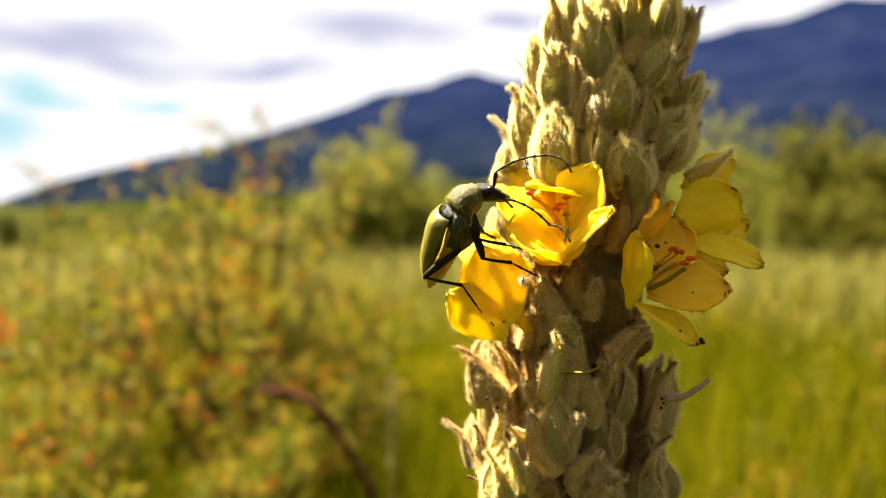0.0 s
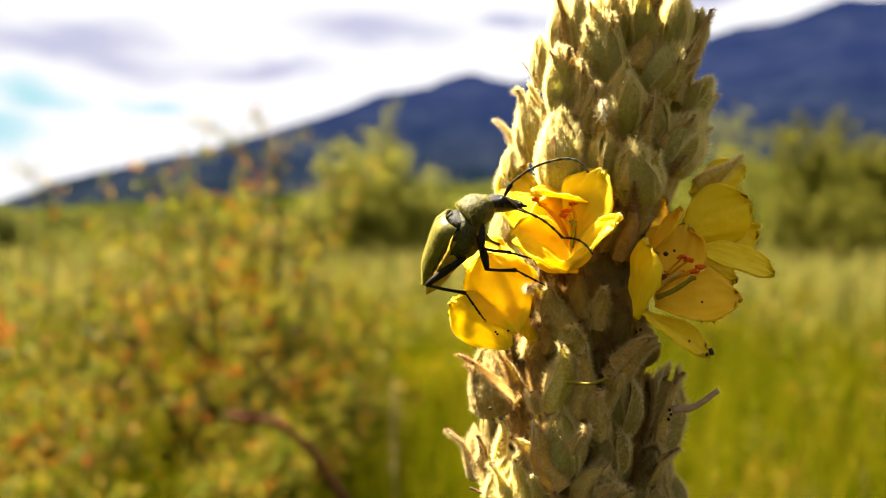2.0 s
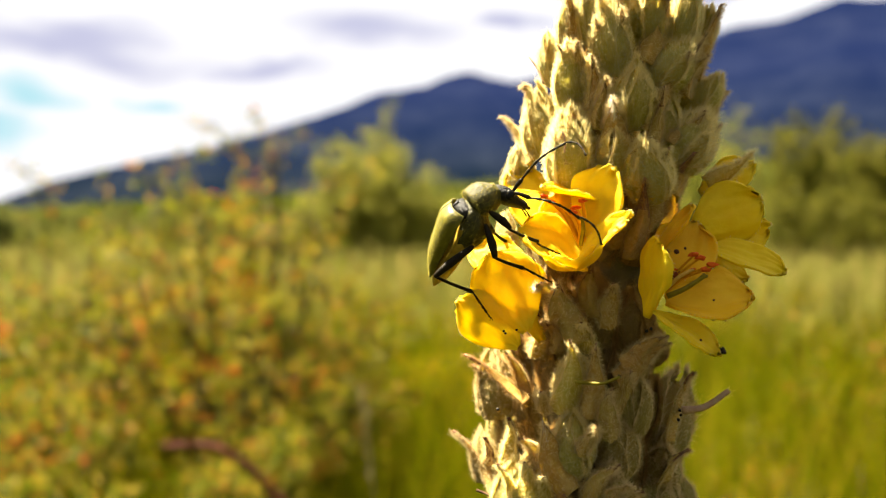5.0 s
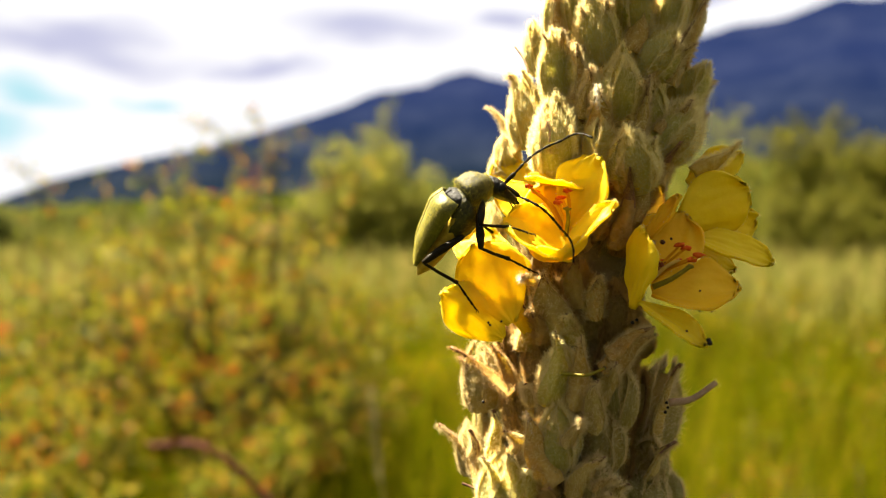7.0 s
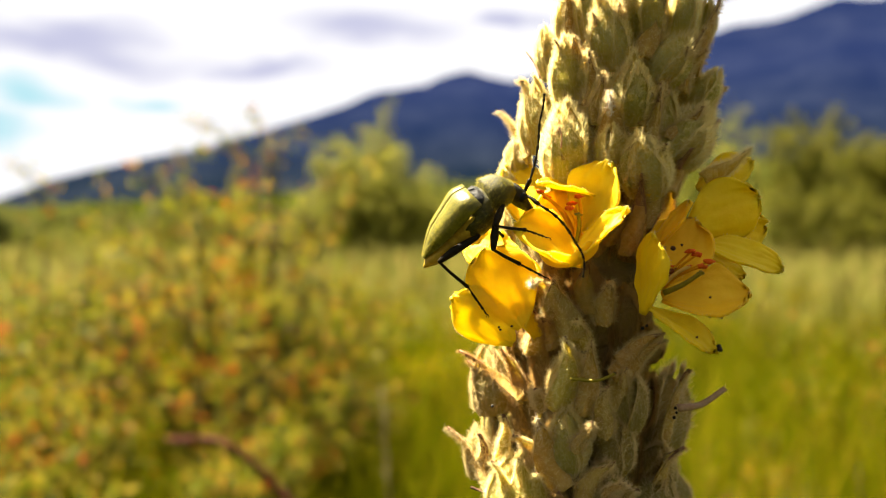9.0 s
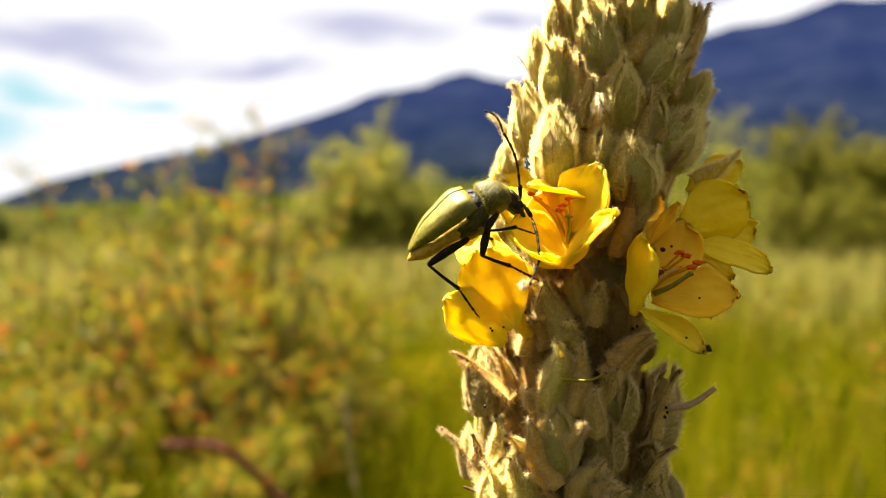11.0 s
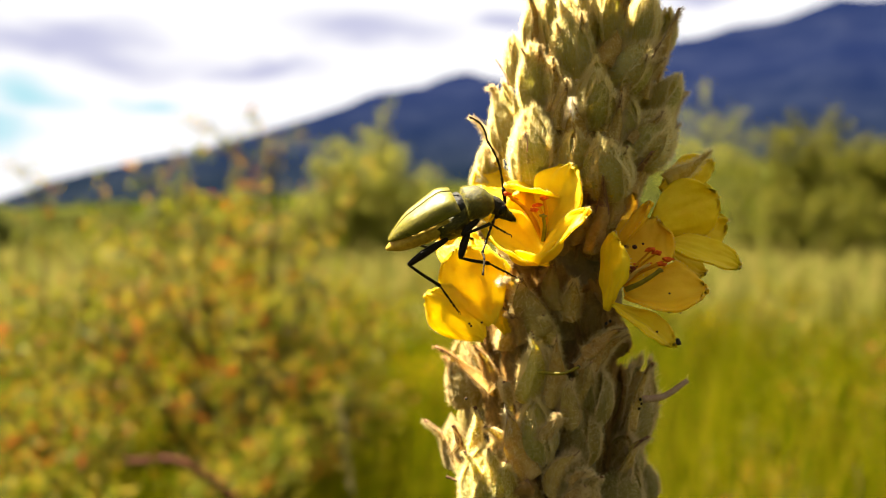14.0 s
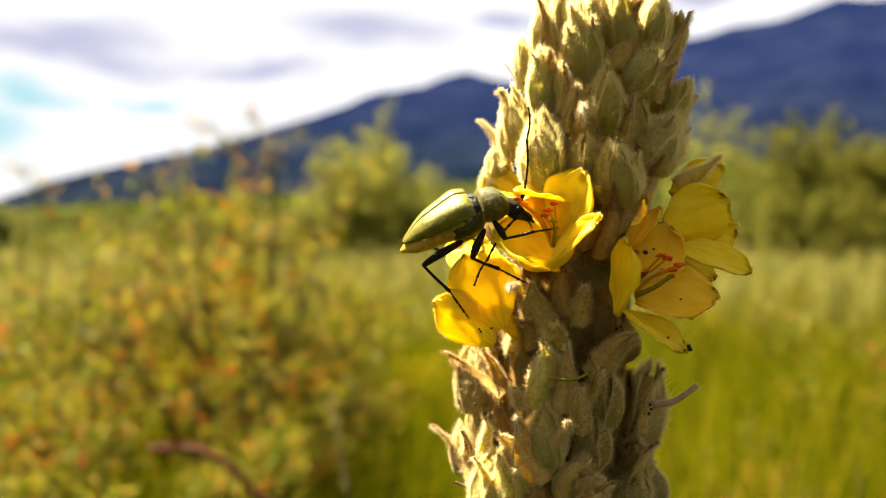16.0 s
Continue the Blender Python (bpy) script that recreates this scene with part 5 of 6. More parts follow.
def make_body():
    for name, arc in (("wing_case", (0.012, 1.5)), ("wing_case", (-1.5, -0.012))):
        ob, pts = loft(elytra_sections(), 18, M_ELYTRA, name, beetle, "dusty olive-green wing case", arc=arc, thick=0.18, bumps=0.05, seed=3, square=0.68)
        down_hairs("down", ob, pts, 3600, 0.07, 0.16, 5, M_GOLD_HAIR)
    belly = []
    for k in range(25):
        s = k / 24
        close = 1 - max(0, (s - 0.72) / 0.28) ** 1.7 * 0.85
        ring = 0.06 * abs(math.sin(s * math.pi * 5.5))
        wide = 2.05 * (1 - 0.55 * s ** 1.6) * (1 - max(0, (s - 0.8) / 0.2) ** 1.6 * 0.85) + ring
        belly.append((-1.2 - 7.7 * s, -0.5 - 0.5 * s, wide, 0.9 * close, (1.75 * (1 - 0.6 * s ** 1.3) + ring) * close))
    loft(belly, 20, M_BELLY, "abdomen", beetle, "yellowish segmented abdomen")
    chest = [(0.9, -0.2, 1.2, 0.9, 0.9), (0.6, -0.3, 1.75, 1.2, 1.6), (-0.2, -0.5, 2.1, 1.2, 2.25), (-1.2, -0.65, 2.2, 1.1, 2.4), (-2.2, -0.7, 2.15, 1.0, 2.25), (-3.1, -0.7, 1.95, 0.9, 1.8), (-3.7, -0.55, 1.4, 0.8, 0.9)]
    ob, pts = loft(chest, 22, M_THORAX, "thorax", beetle, "dark olive underbody", bumps=0.14, seed=8)
    down_hairs("down", ob, pts, 1100, 0.15, 0.32, 6, M_GOLD_HAIR)
    collar = [(0.75, -0.1, 1.2, 1.0, 1.0), (0.55, -0.1, 1.6, 1.4, 1.3), (-0.1, -0.1, 1.85, 1.6, 1.6), (-0.5, -0.1, 1.85, 1.5, 1.6), (-0.9, -0.1, 1.3, 1.2, 1.1)]
    loft(collar, 20, M_BLACK, "collar", beetle, "shiny black neck ring")
    bm_tri = [(0.45, -0.5, 1.42), (0.45, 0.5, 1.42), (-0.75, 0.0, 1.72), (0.4, -0.5, 1.2), (0.4, 0.5, 1.2), (-0.75, 0.0, 1.5)]
    part("scutellum", mesh_of("scutellum", [Vector(p) for p in bm_tri], [(0, 1, 2), (3, 5, 4), (0, 3, 4, 1), (1, 4, 5, 2), (2, 5, 3, 0)], M_BLACK, False, MM), beetle)


def make_pronotum():
    sec = [(0.25, -0.05, 1.2, 1.05, 1.0), (0.35, 0.0, 2.0, 1.85, 1.5), (0.6, 0.02, 2.1, 1.92, 1.6), (1.0, 0.05, 2.0, 1.86, 1.65), (1.6, 0.1, 2.06, 1.9, 1.7), (2.2, 0.08, 1.9, 1.75, 1.65), (2.8, 0.02, 1.5, 1.4, 1.4),
           (3.2, -0.02, 1.12, 1.0, 1.05), (3.45, -0.02, 1.06, 0.95, 0.95), (3.55, -0.02, 0.7, 0.6, 0.6)]
    sec = [(x + 0.2, cz, hw, up, down) for x, cz, hw, up, down in sec]
    ob, pts = loft(sec, 26, M_THORAX, "pronotum", beetle, "velvety olive pronotum", bumps=0.08, seed=2)
    down_hairs("down", ob, pts, 3200, 0.18, 0.42, 7, M_GOLD_HAIR)
    return ob


def make_head():
    """Its frame has the neck at the origin and the mouth along x."""
    sec = [(-0.3, 0, 0.7, 0.6, 0.6), (0.0, 0, 0.98, 0.85, 0.85), (0.7, 0.02, 1.08, 0.95, 0.95), (1.3, 0.0, 1.18, 0.92, 0.95), (1.9, -0.05, 1.0, 0.72, 0.85), (2.5, -0.1, 0.78, 0.5, 0.7), (3.1, -0.15, 0.66, 0.4, 0.55), (3.5, -0.15, 0.5, 0.3, 0.42), (3.62, -0.15, 0.3, 0.18, 0.25)]
    head, pts = loft(sec, 22, M_BLACK, "head", beetle, "black narrow-snouted head", bumps=0.1, seed=5)
    down_hairs("down", head, pts, 90, 0.12, 0.25, 9, M_GOLD_HAIR)
    for side in (-1, 1):
        blob((1.35, 0.88 * side, 0.15), (0.5, 0.42, 0.62), M_EYE, "eye", head)
        v, f = tube(smooth_line([(3.4, 0.35 * side, -0.2), (3.85, 0.34 * side, -0.3), (4.05, 0.08 * side, -0.36)], 4), [0.17, 0.17, 0.16, 0.15, 0.14, 0.12, 0.1, 0.07, 0.03], 7)
        part("mandible", mesh_of("mandible", v, f, M_BLACK, True, MM), head)
        v, f = tube(smooth_line([(3.1, 0.5 * side, -0.4), (3.7, 0.62 * side, -0.75), (4.15, 0.5 * side, -1.1)], 4), [0.07, 0.07, 0.08, 0.07, 0.06, 0.08, 0.08, 0.09, 0.05], 6)
        part("palp", mesh_of("palp", v, f, M_LEG, True, MM), head)
    return head


SCAPE, MIDDLE, END = 1.75, 5.6, 3.5


def make_antenna():
    """Three stiff pieces: the thick first joint, the long middle and the tip, each along x."""
    v, f = tube([(0, 0, 0), (0.15, 0, 0), (0.8, 0, 0.03), (1.5, 0, 0), (SCAPE, 0, 0)], [0.1, 0.17, 0.21, 0.25, 0.13], 9)
    scape = part("scape", mesh_of("scape", v, f, M_LEG, True, MM), beetle)
    pieces = []
    for length, joints, bow, fat in ((MIDDLE, 5, 0.45, 0.145), (END, 4, 0.55, 0.12)):
        pts, rad = [], []
        for j in range(joints):
            for s, r in ((0.0, 0.62), (0.08, 0.75), (0.55, 0.9), (0.9, 1.25), (0.97, 1.1)):
                x = (j + s) / joints
                pts.append((x * length, 0, bow * math.sin(math.pi * x)))
                rad.append(fat * r * (1 - 0.12 * x))
        pts.append((length, 0, 0)), rad.append(fat * 0.5)
        v, f = tube(pts, rad, 8)
        pieces.append((v, f))
    middle = part("flagellum", mesh_of("flagellum", *pieces[0], M_LEG, True, MM), beetle)
    end = part("flagellum_tip", mesh_of("flagellum_tip", *pieces[1], M_LEG, True, MM), beetle)
    return scape, middle, end


def make_leg(femur, tibia, toes, fat):
    """Thigh, shin and foot, each along x from its joint."""
    v, f = tube([(-0.1, 0, 0), (0.25, 0, 0), (femur * 0.3, 0, 0.05), (femur * 0.62, 0, 0.1), (femur * 0.88, 0, 0.05), (femur, 0, 0), (femur + 0.12, 0, 0)], [fat * 0.5, fat * 0.8, fat * 1.05, fat * 1.25, fat * 0.95, fat * 0.7, fat * 0.35], 10)
    thigh = part("femur", mesh_of("femur", v, f, M_LEG, True, MM), beetle)
    v, f = tube([(-0.1, 0, 0), (0.1, 0, 0), (tibia * 0.4, 0, -0.06), (tibia * 0.85, 0, -0.02), (tibia * 0.98, 0, 0), (tibia + 0.05, 0, 0)], [fat * 0.35, fat * 0.42, fat * 0.46, fat * 0.52, fat * 0.66, fat * 0.3], 9)
    spurs = [tube([(tibia * 0.96, 0.1 * s, -0.05), (tibia + 0.32, 0.22 * s, -0.2)], [0.05, 0.015], 5) for s in (-1, 1)]
    v, f = merged([(v, f)] + spurs)
    shin = part("tibia", mesh_of("tibia", v, f, M_LEG, True, MM), beetle)
    pieces = []
    for a, b, w in ((0.0, 0.46, 0.3), (0.44, 0.66, 0.3), (0.64, 0.82, 0.34), (0.8, 1.0, 0.2)):
        pieces.append(tube([(a * toes, 0, 0), ((a * 0.5 + b * 0.5) * toes, 0, -0.02), (b * toes * 0.99, 0, -0.04)], [fat * 0.2, fat * w, fat * (w + 0.1)], 7))
    for s in (-1, 1):
        pieces.append(tube(smooth_line([(toes, 0, 0), (toes + 0.25, 0.16 * s, 0.03), (toes + 0.42, 0.24 * s, -0.16)], 3), [0.06, 0.055, 0.05, 0.045, 0.035, 0.025, 0.012], 5))
    v, f = merged(pieces)
    foot = part("tarsus", mesh_of("tarsus", v, f, M_LEG, True, MM), beetle)
    return thigh, shin, foot, femur, tibia


make_body()
pronotum, beetle_head = make_pronotum(), make_head()
far_antenna, near_antenna = make_antenna(), make_antenna()
# hip in the beetle's frame, ankle and toe in the spike's, the way the knee points
HIND = make_leg(4.8, 4.7, 3.5, 0.36)
MIDL = make_leg(3.4, 3.3, 2.9, 0.36)
FORE = make_leg(2.6, 3.1, 2.2, 0.33)
FAR_HIND, FAR_MID, FAR_FORE = make_leg(5.6, 4.85, 3.5, 0.36), make_leg(3.4, 3.3, 2.9, 0.36), make_leg(2.9, 2.9, 2.2, 0.33)


# ---- what moves ----
def along(a, d, up=(0, 0, 1)):
    """A pose at a, its x along d, its z as near to up as can be."""
    x = Vector(d).normalized()
    y = Vector(up).cross(x)
    if y.length < 1e-4:
        y = Vector((0, 1, 0)).cross(x)
    y.normalize()
    z = x.cross(y)
    m = Matrix((x, y, z)).transposed().to_4x4()
    m.translation = a
    return m


def metres(m):
    r = m.copy()
    r.translation = m.translation * MM
    return r


def reach(a, target, length, side):
    """The way from a to a target at a fixed length: what is missing in the plane goes into depth."""
    d = Vector(target) - a
    flat = math.hypot(d.x, d.z)
    if flat < length:
        d.y = side * math.sqrt(length * length - flat * flat)
    else:
        d.y = max(-1.1, min(0.5, d.y))
    return d.normalized() * length


def knee_of(hip, ankle, upper, lower, pole):
    d = ankle - hip
    dist = min(d.length, (upper + lower) * 0.999)
    d.normalize()
    along_d = (upper * upper - lower * lower + dist * dist) / (2 * dist)
    off = math.sqrt(max(0.0, upper * upper - along_d * along_d))
    p = Vector(pole)
    p = (p - d * p.dot(d)).normalized()
    return hip + d * along_d + p * off


def motions():
    # the spike sways: seconds, place in millimetres, small turns in degrees
    sway = [
        (0, 20.00, 88.00, -8.00, -0.00, -0.00, -0.00), (0.5, 20.24, 87.23, -8.30, 0.05, 0.03, 0.09), (1, 20.98, 86.57, -8.56, -0.13, 0.17, 0.06),
        (1.5, 21.02, 86.05, -8.67, 0.20, 0.20, 0.03), (2, 20.47, 86.02, -8.75, -0.02, 0.26, -0.04), (2.5, 19.48, 86.83, -8.78, 0.10, 0.13, -0.10),
        (3, 18.95, 86.99, -8.63, 0.04, -0.04, -0.19), (3.5, 19.62, 86.44, -8.55, -0.17, -0.08, 0.09), (4, 21.37, 85.71, -8.63, -0.29, 0.11, 0.40),
        (4.2, 22.14, 85.01, -8.66, -0.46, 0.27, 0.31), (6.5, 19.50, 84.44, -8.16, -0.29, 0.24, 0.18), (7, 19.89, 83.98, -7.76, -0.33, 0.20, 0.20),
        (7.5, 20.94, 83.59, -8.14, -0.20, 0.16, 0.39), (8, 21.85, 83.28, -7.98, -0.35, 0.38, 0.45), (8.5, 21.94, 83.30, -7.80, -0.29, 0.55, 0.31),
        (9, 21.00, 84.19, -8.37, -0.29, 0.58, 0.20), (9.2, 20.29, 84.31, -8.59, -0.28, 0.53, 0.19), (11.5, 20.35, 85.69, -8.39, -0.22, 0.39, 0.14),
        (12, 20.50, 86.83, -8.40, 0.05, 0.34, 0.30), (12.5, 19.74, 87.70, -8.42, -0.18, 0.46, 0.15), (13, 18.37, 88.52, -8.39, -0.25, 0.27, -0.11),
        (13.5, 17.68, 88.58, -8.02, 0.23, 0.03, 0.18), (14, 18.30, 87.95, -8.10, 0.01, 0.10, -0.07), (14.5, 18.72, 87.07, -8.24, 0.22, -0.03, 0.18),
        (15, 19.49, 86.44, -8.15, 0.15, 0.01, 0.01), (15.5, 19.96, 86.96, -8.34, 0.15, 0.18, -0.02), (16, 19.30, 87.60, -8.61, 0.35, 0.06, 0.14)]
    spike_at = {t: pose(x, y, z, rx, ry, rz) for t, x, y, z, rx, ry, rz in sway}
    walk(mullein, [(t, HOME @ metres(m)) for t, m in spike_at.items()])

    # the beetle on the spike: seconds, place, then the slope of body, pronotum and head, and how far its back turns to the lens
    crawl = [
        (0, -18.69, -7.10, 11.64, 64.7, 47.6, -14.3, 4.0), (0.5, -18.58, -7.10, 11.50, 62.9, 41.5, -10.6, 6.0), (1, -18.47, -7.10, 11.37, 61.1, 35.4, -7.0, 8.0),
        (1.5, -18.36, -7.10, 11.24, 59.2, 29.3, -3.3, 10.0), (2, -18.39, -7.10, 11.53, 60.5, 33.8, -2.8, 8.0), (2.5, -18.42, -7.10, 11.83, 61.7, 38.3, -2.4, 6.0),
        (3, -18.44, -7.10, 12.12, 62.9, 42.8, -1.9, 4.0), (3.5, -18.64, -7.10, 12.18, 63.2, 40.4, -10.6, 5.0), (4, -18.84, -7.10, 12.23, 63.5, 38.0, -19.3, 6.0),
        (4.2, -18.77, -7.10, 12.25, 63.3, 37.1, -20.4, 6.6), (6.5, -17.96, -7.10, 12.52, 60.1, 27.2, -33.2, 14.0), (7, -17.83, -7.10, 12.55, 58.5, 28.5, -32.4, 16.0),
        (7.5, -17.66, -7.10, 12.75, 56.8, 24.8, -37.7, 17.3), (8, -17.49, -7.10, 12.95, 55.0, 21.0, -43.0, 18.7), (8.5, -17.33, -7.10, 13.16, 53.2, 17.3, -48.3, 20.0),
        (9, -17.00, -7.10, 13.09, 48.4, 15.7, -42.1, 22.9), (9.2, -16.87, -7.10, 13.07, 46.5, 15.0, -39.7, 24.0), (11.5, -16.29, -7.10, 12.79, 32.3, 12.7, -51.5, 24.0),
        (12, -16.03, -7.10, 12.75, 28.4, 10.7, -54.3, 25.0), (12.5, -15.77, -7.10, 12.70, 24.5, 8.6, -57.1, 26.0), (13, -15.84, -7.10, 12.66, 24.7, 7.4, -50.1, 26.0),
        (13.5, -15.92, -7.10, 12.62, 24.9, 6.2, -43.1, 26.0), (14, -16.00, -7.10, 12.58, 25.0, 5.0, -36.2, 26.0), (14.5, -15.87, -7.10, 12.68, 25.1, 4.5, -34.3, 26.5),
        (15, -15.74, -7.10, 12.77, 25.2, 3.9, -32.5, 27.0), (15.5, -15.61, -7.10, 12.86, 25.3, 3.4, -30.7, 27.5), (16, -15.48, -7.10, 12.96, 25.3, 2.8, -28.8, 28.0)]
    body_at, chest_rows, head_rows, head_at = {}, [], [], {}
    for t, x, y, z, slope, chest, nod, roll in crawl:
        away = 20.0 if t < 4.5 else max(0.0, 20.0 - (t - 4.5) * 3.0)
        body_at[t] = Matrix.Translation((x, y, z)) @ pose(0, 0, 0, 0, -slope, 0) @ pose(0, 0, 0, roll, 0, 0) @ pose(0, 0, 0, 0, 0, -away)
        c = pose(0, 0, 0, 0, 0, away) @ pose(0, 0, 0, 0, -(chest - slope) * 0.95, 0)
        h = c @ Matrix.Translation((3.35, 0, 0)) @ pose(0, 0, 0, 0, -(nod - chest) * 0.95, 0)
        chest_rows.append((t, c))
        head_rows.append((t, metres(h)))
        head_at[t] = body_at[t] @ h
    walk(beetle, [(t, HOME @ metres(spike_at[t] @ m)) for t, m in body_at.items()])
    walk(pronotum, chest_rows)
    walk(beetle_head, head_rows)

    # feelers: seconds, then elbow, middle and tip to point at
    far_rows = [
        (0, -14.45, -7.80, 15.86, -8.53, -10.50, 17.93, -7.52, -12.00, 16.28), (0.5, -14.36, -7.80, 15.86, -8.18, -10.50, 18.04, -7.37, -12.00, 16.24), (1, -13.89, -7.80, 15.26, -7.53, -10.50, 17.29, -6.42, -12.00, 15.47),
        (1.5, -13.28, -7.80, 15.09, -8.11, -10.50, 18.23, -6.51, -12.00, 16.96), (2, -13.50, -7.80, 15.14, -7.80, -10.50, 18.17, -6.69, -12.00, 16.78), (2.5, -14.26, -7.80, 15.57, -9.05, -10.50, 16.87, -7.04, -12.00, 15.12),
        (3, -13.89, -7.80, 17.11, -9.27, -10.50, 17.10, -6.86, -12.00, 14.28), (3.5, -13.50, -7.80, 16.30, -8.62, -10.50, 18.26, -7.75, -12.00, 16.03), (4, -13.31, -7.80, 16.51, -9.73, -10.50, 18.84, -9.05, -12.00, 16.51),
        (4.2, -13.20, -7.80, 16.42, -9.52, -10.50, 18.93, -8.84, -12.00, 16.76), (6.5, -12.00, -7.80, 15.38, -7.11, -10.50, 20.04, -6.41, -12.00, 19.74), (7, -11.85, -7.80, 15.61, -6.74, -10.50, 19.02, -5.95, -12.00, 18.36),
        (7.5, -11.84, -7.80, 15.30, -7.07, -10.50, 17.63, -5.94, -12.00, 17.86), (8, -11.84, -7.80, 15.48, -8.10, -10.50, 18.28, -6.98, -12.00, 18.96), (8.5, -11.39, -7.80, 15.39, -8.22, -10.50, 18.99, -7.46, -12.00, 18.92),
        (9, -11.59, -7.80, 15.59, -11.16, -10.50, 20.10, -11.02, -12.00, 22.14), (9.2, -11.80, -7.80, 15.44, -11.93, -10.50, 20.08, -12.13, -12.00, 22.34), (11.5, -11.75, -7.80, 14.85, -13.19, -10.50, 19.37, -14.60, -12.00, 20.87),
        (12, -11.50, -7.80, 14.94, -12.14, -10.50, 19.04, -12.66, -12.00, 21.02), (12.5, -11.23, -7.80, 14.81, -11.78, -10.50, 18.45, -13.02, -12.00, 20.58), (13, -11.28, -7.80, 15.18, -12.57, -10.50, 18.68, -13.98, -12.00, 20.67),
        (13.5, -11.47, -7.80, 15.10, -12.61, -10.50, 18.72, -13.96, -12.00, 20.94), (14, -11.24, -7.80, 14.62, -12.68, -10.50, 18.28, -14.47, -12.00, 20.82), (14.5, -11.16, -7.80, 14.98, -12.44, -10.50, 18.47, -13.67, -12.00, 21.26),
        (15, -11.85, -7.80, 14.59, -13.23, -10.50, 18.29, -14.67, -12.00, 20.94), (15.5, -11.14, -7.80, 14.49, -12.30, -10.50, 18.51, -13.46, -12.00, 21.78), (16, -10.00, -7.80, 15.16, -10.16, -10.50, 18.64, -10.24, -12.00, 22.06)]
    near_rows = [
        (0, -12.91, -8.50, 12.74, -9.81, -9.40, 10.84, -8.14, -10.20, 9.32), (0.5, -13.02, -8.50, 12.72, -10.41, -9.40, 10.38, -8.69, -10.20, 8.49), (1, -12.51, -8.50, 11.76, -9.48, -9.40, 9.45, -7.17, -10.20, 7.42),
        (1.5, -12.31, -8.50, 11.73, -9.30, -9.40, 10.02, -6.45, -10.20, 8.12), (2, -12.12, -8.50, 11.95, -8.99, -9.40, 10.23, -6.31, -10.20, 8.61), (2.5, -12.86, -8.50, 14.07, -9.51, -9.40, 12.31, -6.96, -10.20, 10.42),
        (3, -12.78, -8.50, 15.82, -9.42, -9.40, 15.50, -6.86, -10.20, 13.56), (3.5, -12.35, -8.50, 14.50, -8.75, -9.40, 13.18, -5.72, -10.20, 10.71), (4, -12.81, -8.50, 14.45, -8.98, -9.40, 12.86, -5.66, -10.20, 10.60),
        (4.2, -12.73, -8.50, 14.31, -8.95, -9.40, 12.70, -5.73, -10.20, 10.32), (6.5, -11.78, -8.50, 12.80, -8.55, -9.40, 10.81, -6.47, -10.20, 7.13), (7, -11.92, -8.50, 12.92, -8.72, -9.40, 10.12, -7.15, -10.20, 6.67),
        (7.5, -11.92, -8.50, 12.19, -8.75, -9.40, 9.41, -7.04, -10.20, 5.94), (8, -11.92, -8.50, 12.65, -8.93, -9.40, 10.00, -7.44, -10.20, 6.11), (8.5, -11.36, -8.50, 12.83, -8.47, -9.40, 9.80, -7.62, -10.20, 6.01),
        (9, -10.70, -8.50, 12.35, -8.15, -9.40, 9.29, -7.23, -10.20, 5.85), (9.2, -10.34, -8.50, 11.87, -7.95, -9.40, 8.97, -7.19, -10.20, 5.42), (11.5, -10.67, -8.50, 11.44, -10.71, -9.40, 8.31, -11.69, -10.20, 5.69),
        (12, -10.53, -8.50, 11.55, -10.40, -9.40, 8.38, -10.95, -10.20, 5.72), (12.5, -10.41, -8.50, 11.55, -10.09, -9.40, 8.34, -10.62, -10.20, 5.31), (13, -10.62, -8.50, 11.58, -10.87, -9.40, 8.63, -11.97, -10.20, 6.19),
        (13.5, -11.41, -8.50, 11.33, -12.76, -9.40, 9.55, -13.85, -10.20, 8.09), (14, -12.17, -8.50, 11.34, -13.16, -9.40, 8.99, -13.78, -10.20, 6.40), (14.5, -11.81, -8.50, 11.51, -12.12, -9.40, 8.34, -12.70, -10.20, 5.45),
        (15, -11.17, -8.50, 11.21, -11.27, -9.40, 7.94, -11.63, -10.20, 4.86), (15.5, -11.79, -8.50, 10.69, -12.15, -9.40, 6.95, -12.67, -10.20, 3.68), (16, -11.94, -8.50, 10.74, -13.75, -9.40, 8.13, -15.23, -10.20, 5.69)]
    for pieces, rows, root, side in ((far_antenna, far_rows, (1.75, 0.35, 0.7), 1), (near_antenna, near_rows, (1.75, -0.62, 0.62), -1)):
        keyed = ([], [], [])
        for t, ex, ey, ez, mx, my, mz, tx, ty, tz in rows:
            back = body_at[t].inverted()
            a = head_at[t] @ Vector(root)
            for k, (target, length) in enumerate((((ex, ey, ez), SCAPE), ((mx, my, mz), MIDDLE), ((tx, ty, tz), END))):
                d = reach(a, target, length, -0.5)
                keyed[k].append((t, metres(back @ along(a, d, (0.25, -0.1, 1)))))
                a = a + d
        for ob, r in zip(pieces, keyed):
            walk(ob, r)

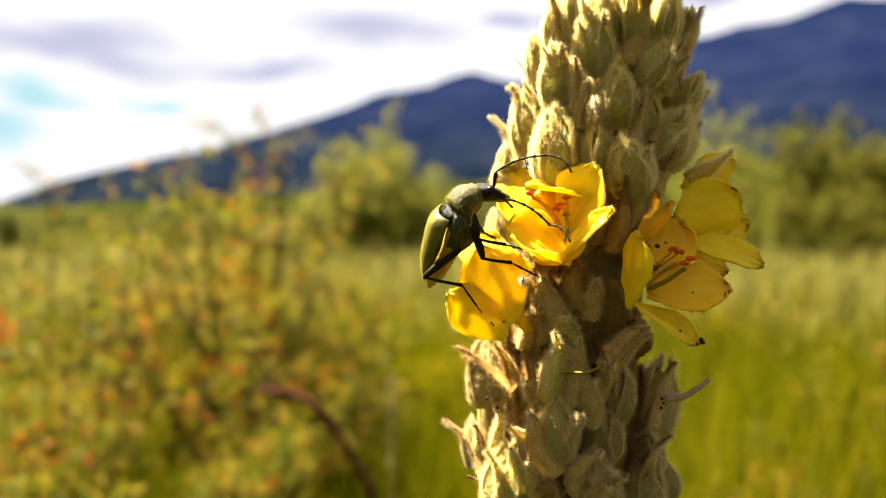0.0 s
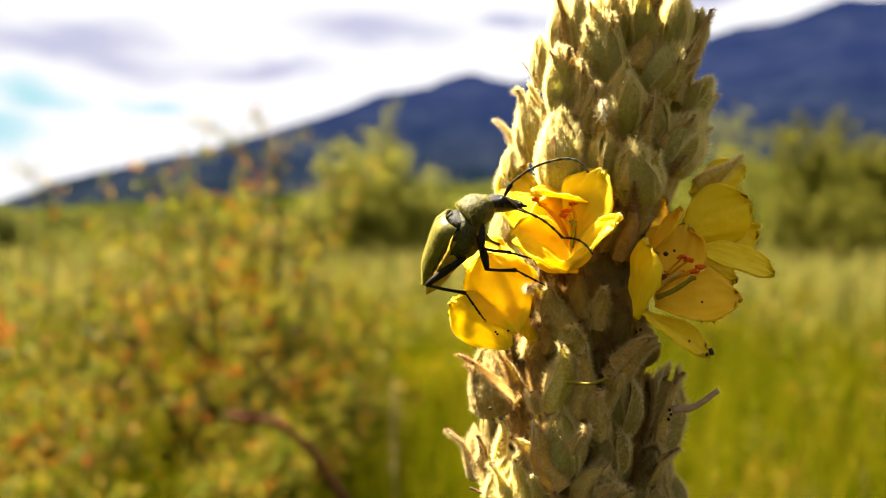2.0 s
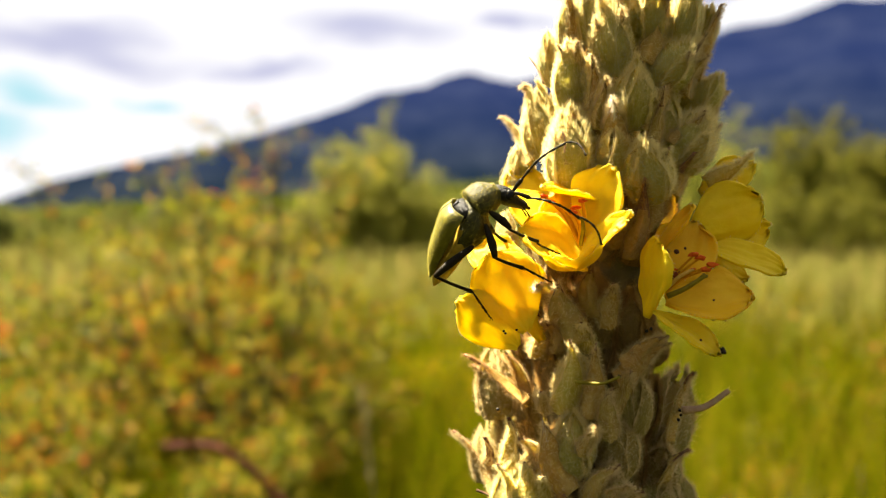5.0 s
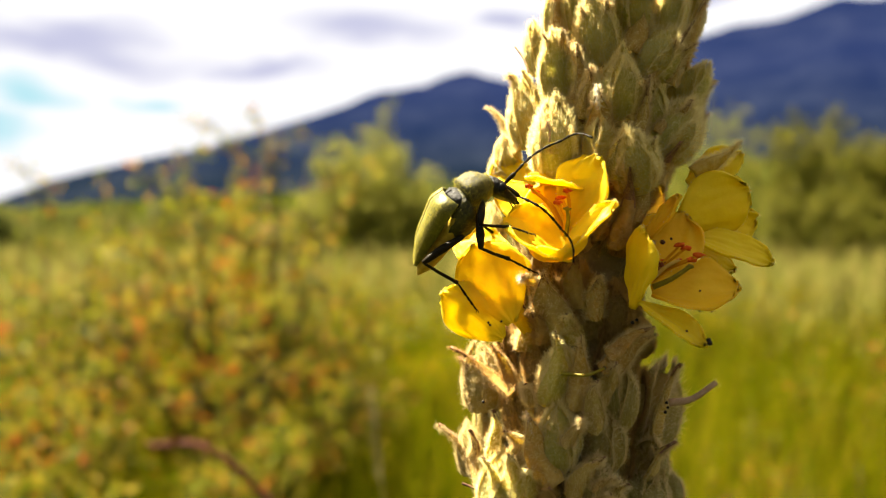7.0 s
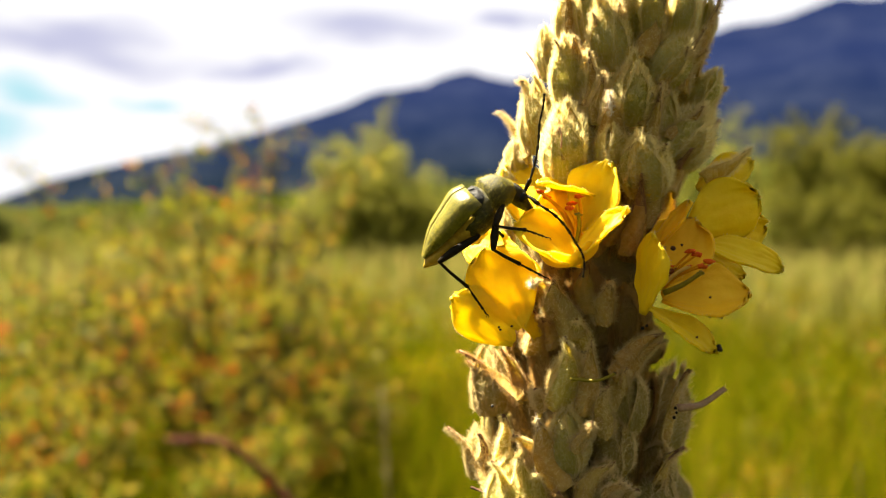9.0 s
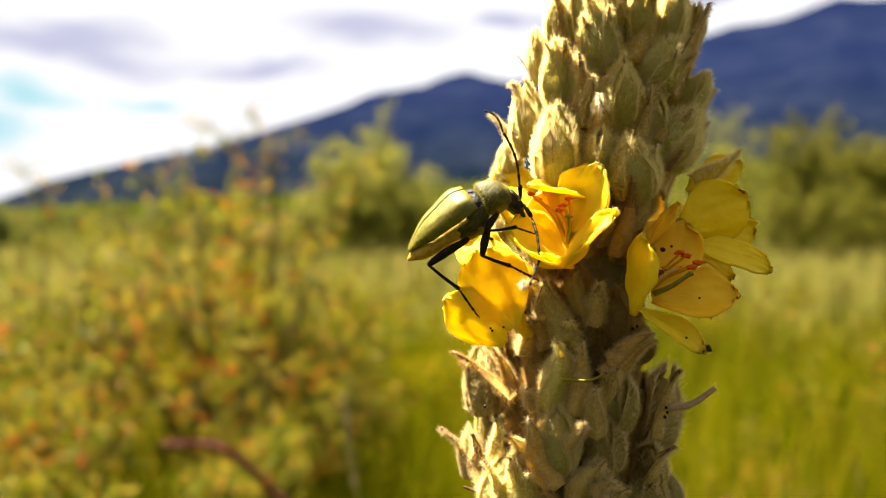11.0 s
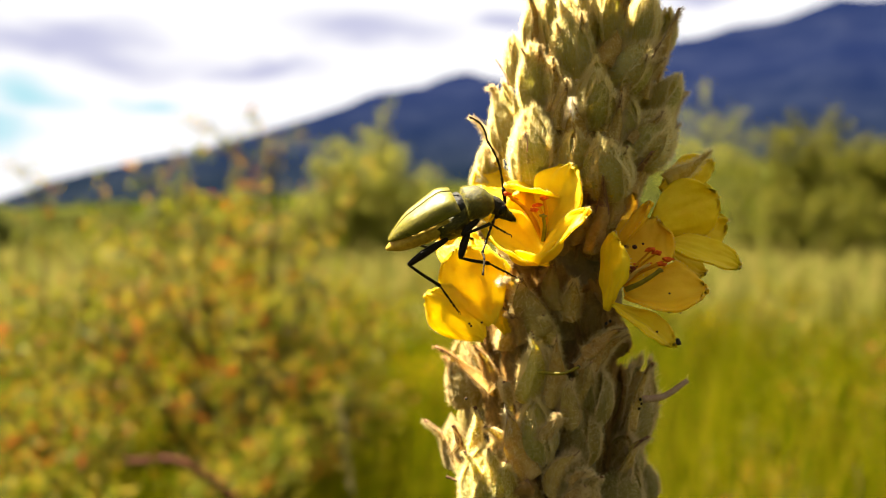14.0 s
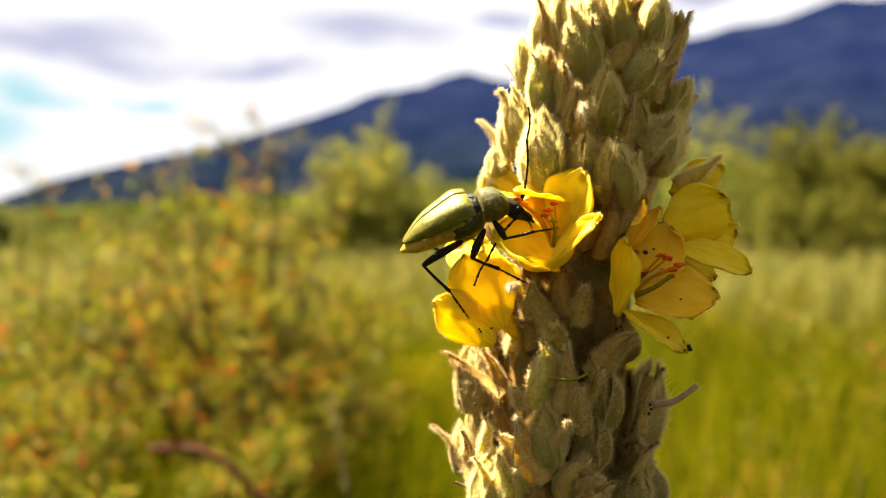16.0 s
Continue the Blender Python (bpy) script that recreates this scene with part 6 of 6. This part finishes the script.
    # legs: feet hold on to the flower, knees follow
    fore_rows = [
        (0, -13.53, -8.80, 8.47, -11.48, -8.80, 7.94), (0.5, -13.50, -8.80, 8.43, -11.52, -8.80, 7.93), (1, -13.48, -8.80, 8.40, -11.55, -8.80, 7.92),
        (1.5, -13.46, -8.80, 8.36, -11.59, -8.80, 7.91), (2, -13.49, -8.80, 8.40, -11.59, -8.80, 7.85), (2.5, -13.52, -8.80, 8.44, -11.59, -8.80, 7.79),
        (3, -13.55, -8.80, 8.47, -11.60, -8.80, 7.72), (3.5, -12.77, -8.80, 8.65, -11.23, -8.80, 7.90), (4, -11.99, -8.80, 8.82, -10.86, -8.80, 8.08),
        (4.2, -12.01, -8.80, 8.90, -10.81, -8.80, 8.17), (6.5, -12.19, -8.80, 9.82, -10.30, -8.80, 9.16), (7, -12.78, -8.80, 9.74, -10.67, -8.80, 9.03),
        (7.5, -12.49, -8.80, 9.83, -10.54, -8.80, 9.14), (8, -12.21, -8.80, 9.92, -10.40, -8.80, 9.25), (8.5, -11.92, -8.80, 10.00, -10.27, -8.80, 9.36),
        (9, -12.40, -8.80, 9.96, -10.41, -8.80, 9.27), (9.2, -12.59, -8.80, 9.94, -10.47, -8.80, 9.24), (11.5, -12.23, -8.80, 10.45, -10.30, -8.80, 9.73),
        (12, -11.62, -8.80, 10.12, -9.78, -8.80, 9.18), (12.5, -11.01, -8.80, 9.79, -9.26, -8.80, 8.64), (13, -11.60, -8.80, 10.09, -10.12, -8.80, 9.15),
        (13.5, -12.19, -8.80, 10.39, -10.98, -8.80, 9.66), (14, -12.77, -8.80, 10.69, -11.84, -8.80, 10.16), (14.5, -11.65, -8.80, 10.17, -10.27, -8.80, 10.11),
        (15, -10.52, -8.80, 9.65, -8.69, -8.80, 10.05), (15.5, -9.94, -8.80, 10.05, -8.07, -8.80, 10.40), (16, -9.36, -8.80, 10.45, -7.44, -8.80, 10.74)]
    fore_at = {t: (Vector((a, b, c)), Vector((d, e, g))) for t, a, b, c, d, e, g in fore_rows}
    for leg, hip, ankle, toe, pole in (
            (HIND, (-2.6, -1.9, -2.0), (-17.95, -6.00, 4.13), (-15.97, -5.00, 1.34), (-1.0, -0.6, 0.3)),
            (MIDL, (0.0, -1.7, -2.0), (-12.83, -7.50, 6.58), (-10.34, -8.00, 5.29), (-0.5, -0.4, -1.0)),
            (FORE, (1.3, -1.4, -1.7), None, None, (-0.9, -0.5, -0.8)),
            (FAR_HIND, (-2.3, 1.2, -1.7), (-16.50, 0.0, 7.61), (-15.72, 0.0, 6.44), (-1.0, 0.5, -0.2)),
            (FAR_MID, (-0.6, 1.2, -1.7), (-13.46, 0.0, 9.04), (-12.48, 0.0, 8.06), (-0.4, 0.8, -0.8)),
            (FAR_FORE, (1.6, 1.0, -1.3), (-12.29, 0.0, 14.87), (-11.51, 0.0, 13.90), (-0.2, 0.2, 1.0))):
        thigh, shin, foot, upper, lower = leg
        keyed = ([], [], [])
        for t, m in body_at.items():
            back = m.inverted()
            a, e = fore_at[t] if ankle is None else (Vector(ankle), Vector(toe))
            h = m @ Vector(hip)
            k = knee_of(h, a, upper, lower, pole)
            end = k + (a - k).normalized() * lower
            keyed[0].append((t, metres(back @ along(h, k - h))))
            keyed[1].append((t, metres(back @ along(k, end - k))))
            keyed[2].append((t, metres(back @ along(end, e - end))))
        for ob, r in zip((thigh, shin, foot), keyed):
            walk(ob, r)

    # the bent stalk and the straw nod in the wind
    walk(bent_stalk, [(t, pose(x, 0.62, z, 0, r, 0)) for t, x, z, r in (
        (0.0, -0.135, 1.110, 0), (0.5, -0.130, 1.115, 0), (1.0, -0.142, 1.105, -2), (1.5, -0.150, 1.098, -4), (2.0, -0.160, 1.090, -6), (2.5, -0.168, 1.082, -8), (3.0, -0.172, 1.078, -9), (3.5, -0.185, 1.070, -12),
        (4.0, -0.205, 1.066, -14), (6.5, -0.215, 1.066, -14), (7.0, -0.222, 1.066, -15), (8.0, -0.195, 1.072, -12), (9.0, -0.205, 1.070, -13), (11.5, -0.210, 1.066, -14), (12.5, -0.225, 1.062, -15), (14.0, -0.238, 1.054, -16),
        (15.0, -0.232, 1.058, -15), (16.0, -0.220, 1.064, -14))])
    walk(pale_straw, [(t, pose(x, 0.95, z, 0, r, 0)) for t, x, z, r in (
        (0.0, -0.061, 0.95, 0), (2.0, -0.055, 0.945, 0), (4.0, -0.085, 0.935, -4), (7.0, -0.07, 0.935, -6), (9.0, -0.06, 0.935, -3), (12.0, -0.115, 0.925, -9), (14.0, -0.105, 0.925, -8), (16.0, -0.112, 0.925, -9))])


motions()
